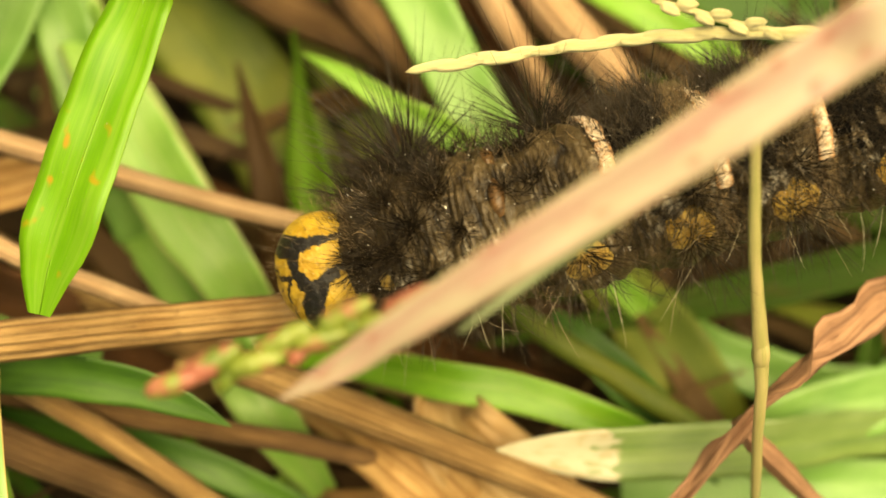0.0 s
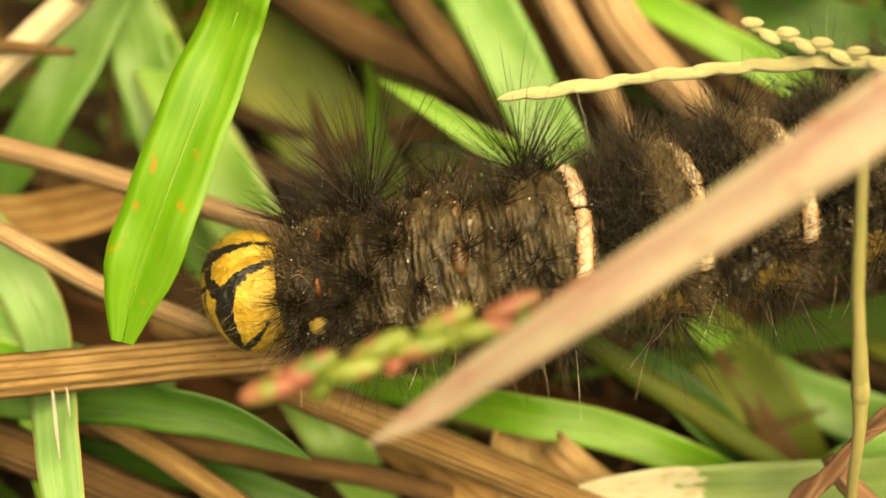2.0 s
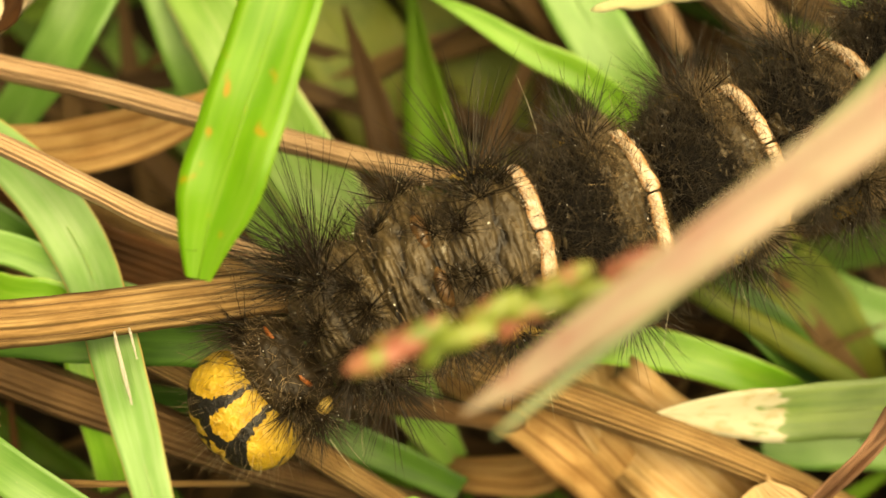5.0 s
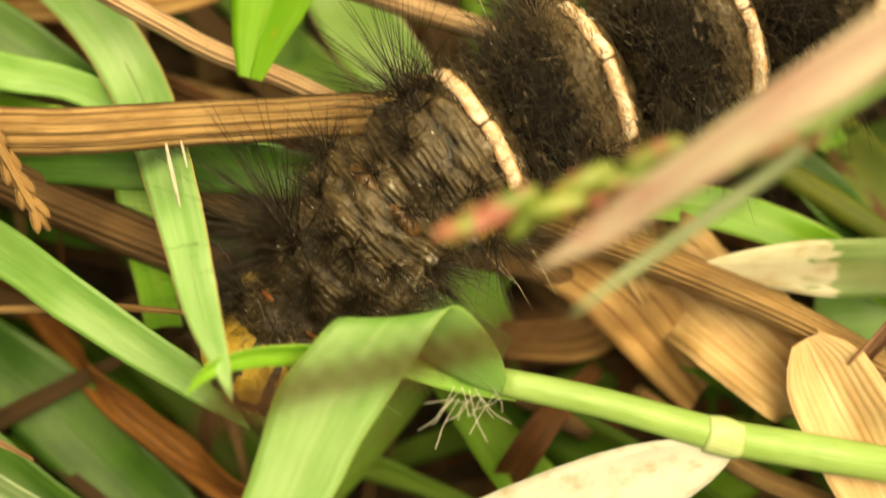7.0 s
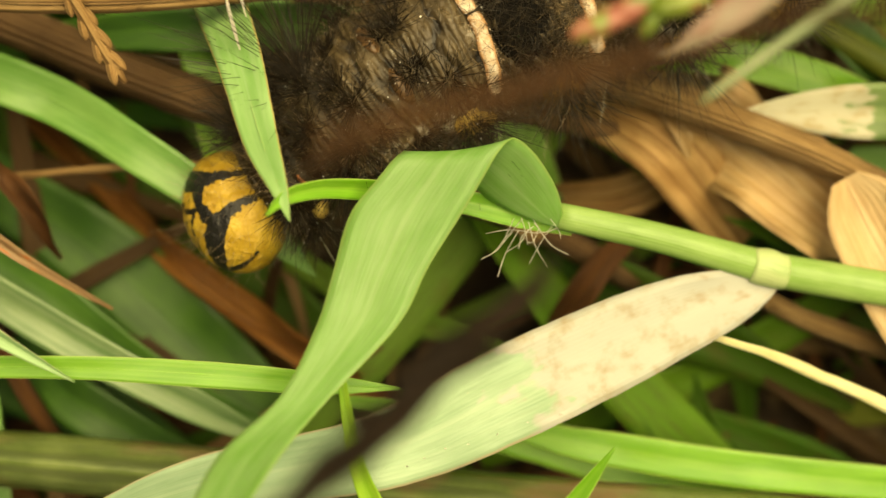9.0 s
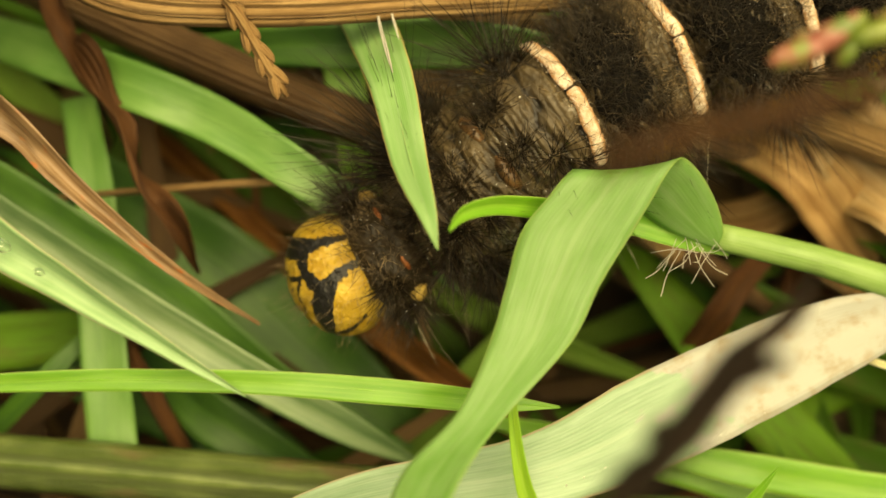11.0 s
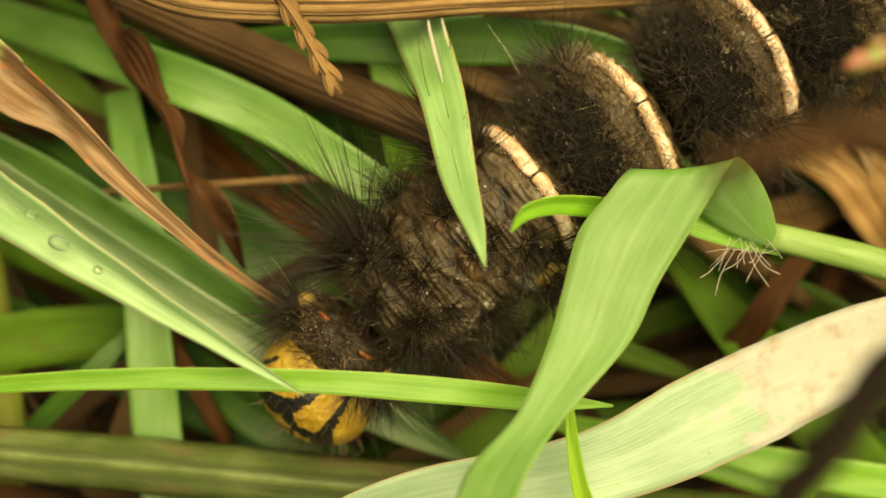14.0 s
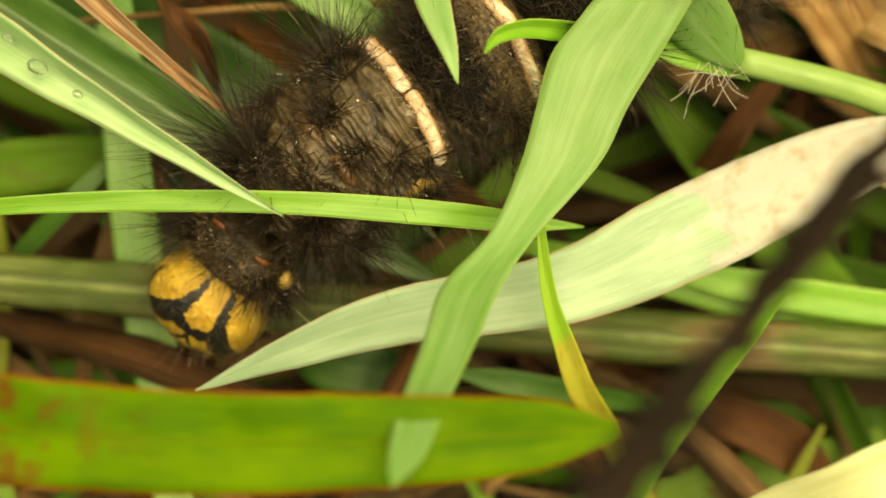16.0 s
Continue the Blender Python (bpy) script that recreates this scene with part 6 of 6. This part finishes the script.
BAND_TWO_TRACK = [
    (0, 13.9, 4.1), (0.5, 11.1, 3.4), (1, 10.3, 2.8), (1.5, 9.5, 2.8), (2, 8.3, 2.7), (2.5, 5.1, 1.4), (3, 3.8, 0.8), (3.2, 3.7, 0.8), (5.3, 1.5, -0.4), (5.5, 0.6, -0.3),
    (6, -1.0, 0.2), (6.5, -1.2, -1.2), (7, -2.7, -2.0), (7.5, -3.8, -1.3), (8, -5.2, -3.7), (8.5, -5.3, -4.9), (9, -6.7, -6.2), (9.5, -7.5, -6.1), (9.7, -7.2, -6.5), (11.8, -11.3, -9.3),
    (12, -11.2, -9.6), (12.5, -11.7, -9.8), (13, -12.4, -10.6), (13.5, -13.5, -11.1), (14, -14.5, -11.2), (14.5, -16.4, -12.5), (15, -18.1, -14.0), (15.5, -20.0, -16.6), (16, -20.1, -16.5),
]
BAND_THREE_TRACK = [
    (0, 19.1, 5.3), (0.5, 16.4, 4.4), (1, 15.4, 4.1), (1.5, 14.8, 4.1), (2, 13.5, 4.1), (2.5, 10.5, 3.0), (3, 9.2, 3.0), (3.2, 8.7, 2.8), (5.3, 7.6, 1.9), (5.5, 6.3, 1.9),
    (6, 5.2, 3.0), (6.5, 5.1, 1.6), (7, 4.5, 0.5), (7.5, 2.4, 1.2), (8, 1.4, -1.4), (8.5, 1.1, -2.5), (9, -0.6, -4.1), (9.5, -1.2, -4.1), (9.7, -1.0, -4.5), (11.8, -5.0, -6.7),
    (12, -4.6, -7.3), (12.5, -5.3, -7.7), (13, -6.1, -8.3), (13.5, -6.5, -8.1), (14, -7.5, -8.0), (14.5, -9.2, -9.3), (15, -11.1, -11.4), (15.5, -13.2, -13.3), (16, -13.4, -13.1),
]
ROLLS = [(0.0, 45), (0.5, 42), (1.0, 38), (1.5, 35), (2.0, 30), (2.5, 25), (3.0, 20), (3.2, 18), (5.3, 12), (5.5, 12), (6.0, 10), (6.5, 5), (7.0, 6), (7.5, 8), (8.0, 10), (8.5, 12), (9.0, 12), (9.5, 12), (9.7, 12), (11.8, 14), (12.0, 14), (12.5, 14), (13.0, 12), (13.5, 10), (14.0, 10), (14.5, 8), (15.0, 8), (15.5, 8), (16.0, 8)]
# The head: its heading on the mat, its lift towards the sky and its own roll, in degrees
HEAD_TURNS = [(21, 21, 18), (18, 17, 27), (20, 18, 20), (20, 17, 25), (19, 13, 35), (20, 11, 35), (21, 7, 27), (25, 5, 19), (38, 11, -2), (40, 11, -10), (50, 11, -18), (62, -12, -14), (60, -2, -4), (55, 18, 6), (72, 19, 10), (29, 22, 17), (16, 22, 20), (6, 18, 21), (6, 18, 21), (29, 20, 21), (29, 20, 23), (17, 13, 26), (24, 5, 1), (28, 3, -7), (49, 5, -17), (68, 9, -25), (74, 13, -23), (62, 15, -10), (55, 19, -5)]
HEIGHTS = [(0, 1.2), (3.2, -1.0), (5.3, -4.0), (6, -4.4), (7, -3.6), (8.5, -2.6), (12, -3.2), (15, -3.2), (16, -2.4)]
NUDGE = [(0, -20.9, -18.4, 7.0), (7, -20.9, -18.4, 7.0), (8.5, -21.5, -18.7, 7.0), (9.7, -21.8, -17.5, 8.4), (11.8, -24.1, -19.7, 6.9), (12.5, -24.4, -18.9, 7.9), (14, -23.8, -19.7, 6.8), (15, -23.8, -19.7, 6.7), (16, -23.9, -19.4, 7.1)]
DRAG = [(0, 1.3, 0.6, -2.8), (0.5, 0.3, 0.1, -3.2), (1, -0.0, -0.1, -2.2), (1.5, 0.0, 0.0, 0.0), (2, 0.6, 0.4, -0.9), (2.5, 0.2, 0.5, -1.2), (3, -0.3, 0.2, -1.3), (3.2, -0.4, 0.0, -2.2), (5.3, -1.9, -0.5, 1.5), (5.5, -2.1, -1.0, 1.5), (6, -1.6, -1.9, 3.6), (6.5, -0.5, -2.9, -0.2), (7, -0.3, -5.1, -0.2), (7.5, 0.7, -6.0, -1.1), (8, 1.4, -5.1, -1.1), (8.5, 2.2, -5.0, -1.1), (9.7, 1.8, -5.6, -1.1)]
SHOVE = [(0, 0.8, -0.5), (0.5, 0.1, -0.4), (1, -0.1, -0.5), (1.5, 0.0, 0.0), (2, 0.6, 0.4), (2.5, 0.7, 0.1), (3, 0.3, 0.1), (3.2, 0.4, 0.2), (5.3, -0.5, -1.2), (5.5, -0.5, -1.5), (6, 0.3, -2.2), (6.5, 1.1, -3.8), (7, 1.2, -5.7), (7.5, 2.2, -7.0), (8, 2.8, -5.7), (8.5, 3.1, -5.6), (9, 3.9, -5.7), (9.5, 3.3, -6.0), (9.7, 3.2, -6.0)]
TREMBLE = [(0, 7.5, 10.6), (0.5, 6.8, 10.7), (1, 6.6, 10.6), (1.5, 6.7, 11.1), (2, 7.3, 11.5), (2.5, 7.4, 11.2), (3, 7.0, 11.1), (3.2, 7.1, 11.3), (5.3, -1.7, 4.5), (5.5, -1.7, 4.2), (6, -0.9, 3.5), (6.5, -0.1, 1.9), (7, 0.0, 0.0), (7.5, 1.0, -1.4), (8, 1.6, -0.1), (8.5, 1.9, 0.1), (9, 2.7, 0.0), (9.5, 2.1, -0.3), (9.7, 2.0, -0.3)]
SWAY = [(0, 0.0), (12.5, 0.0), (13.5, 0.9), (15, 2.0), (16, 2.1)]


def body_poses(row):
    """The poses of the head and the segments on the mat for one time."""
    t = ROLLS[row][0]
    z = np.interp(t, [h[0] for h in HEIGHTS], [h[1] for h in HEIGHTS])
    tracks = (HEAD_TRACK, NECK_TRACK, WART_TRACK, BAND_ONE_TRACK, BAND_TWO_TRACK, BAND_THREE_TRACK)
    pts = [np.array([tr[row][1], tr[row][2], z + dz]) for tr, dz in zip(tracks, (-0.3, 0.2, 0.4, 0.4, 0.2, 0.0))]
    step = pts[5] - pts[3]
    step = step / np.linalg.norm(step) * 5.9
    for i in range(4):
        step = Matrix.Rotation(radians(3), 3, "Z") @ Vector(step)
        step = np.array(step) * (1, 1, 0) + (0, 0, -0.5)
        pts.append(pts[-1] + step)
    centres = [pts[0], 0.22 * pts[0] + 0.78 * pts[1], 0.62 * pts[1] + 0.34 * pts[2], 0.08 * pts[1] + 0.92 * pts[2], 0.40 * pts[2] + 0.60 * pts[3]]
    centres += [0.44 * pts[k] + 0.56 * pts[k + 1] for k in range(3, 9)]
    c = np.array(centres)
    out = []
    for i in range(len(c)):
        ahead = c[max(i - 1, 0)] - c[min(i + 1, len(c) - 1)]
        if i == 0:
            a, lift = radians(HEAD_TURNS[row][0]), radians(HEAD_TURNS[row][1])
            ahead = np.array([-math.cos(a) * math.cos(lift), -math.sin(a) * math.cos(lift), math.sin(lift)])
        f = Vector(ahead).normalized()
        up = Vector((0, 0, 1))
        up = (up - up.dot(f) * f).normalized()
        above = Vector((0, 1, 0))
        above = (above - above.dot(f) * f - above.dot(up) * up).normalized()
        r = radians(HEAD_TURNS[row][2] if i == 0 else ROLLS[row][1])
        d = math.cos(r) * up + math.sin(r) * above
        left = d.cross(f)
        m = Matrix((f, left, d)).transposed()
        out.append((Vector(c[i]), m))
    return t, out


def motions():
    turn = MAT.to_3x3() * 1000.0
    rows, thing_rows = [[] for _ in PIECES], []
    for row in range(len(ROLLS)):
        t, poses = body_poses(row)
        base = Vector(to_world(poses[3][0]))
        thing_rows.append((t, Matrix.Translation(base)))
        for k, (p, m) in enumerate(poses):
            rows[k].append((t, Matrix.Translation(Vector(to_world(p)) - base) @ (turn @ m).to_4x4()))
    walk(CATERPILLAR, thing_rows)
    for piece, mine in zip(PIECES, rows):
        walk(piece, mine)
    hinge = np.array((-28.3, -2.8, -7.4))
    first = Vector(np.array(NUDGE[0][1:]) - hinge)
    foot, pivot, nudge = Vector(STREAKED.location), Vector(to_world(hinge)), []
    for t, x, y, z in NUDGE:
        q = first.rotation_difference(Vector((x, y, z)) - Vector(hinge))
        r = (turn @ q.to_matrix() @ turn.inverted()).to_4x4()
        nudge.append((t, Matrix.Translation(pivot) @ r @ Matrix.Translation(foot - pivot)))
    walk(STREAKED, nudge)
    home = CULM_THING.location.copy()
    shove = [(t, Matrix.Translation(home + MAT.to_3x3() @ Vector((x, y, 0)))) for t, x, y in SHOVE]
    walk(CULM_THING, shove + [(16.0, shove[-1][1])])
    home = SIDE_STALK.location.copy()
    tremble = [(t, Matrix.Translation(home + MAT.to_3x3() @ Vector((x, y, 0)))) for t, x, y in TREMBLE]
    walk(SIDE_STALK, tremble + [(16.0, tremble[-1][1])])
    home = DARK_STEM.location.copy()
    walk(DARK_STEM, [(t, Matrix.Translation(home + MAT.to_3x3() @ Vector((x, 0, 0)))) for t, x in SWAY])
    anchor, home = Vector((0.4, -1.5, 21.0)), Vector(FLUSHED_THING.location)
    pivot, drag = Vector(to_world(anchor)), []
    for t, x, y, a in DRAG:
        r = (turn @ Matrix.Rotation(radians(a), 3, "Z") @ turn.inverted()).to_4x4()
        drag.append((t, Matrix.Translation(pivot + MAT.to_3x3() @ Vector((x, y, 0))) @ r @ Matrix.Translation(home - pivot)))
    walk(FLUSHED_THING, drag + [(16.0, drag[-1][1])])


motions()
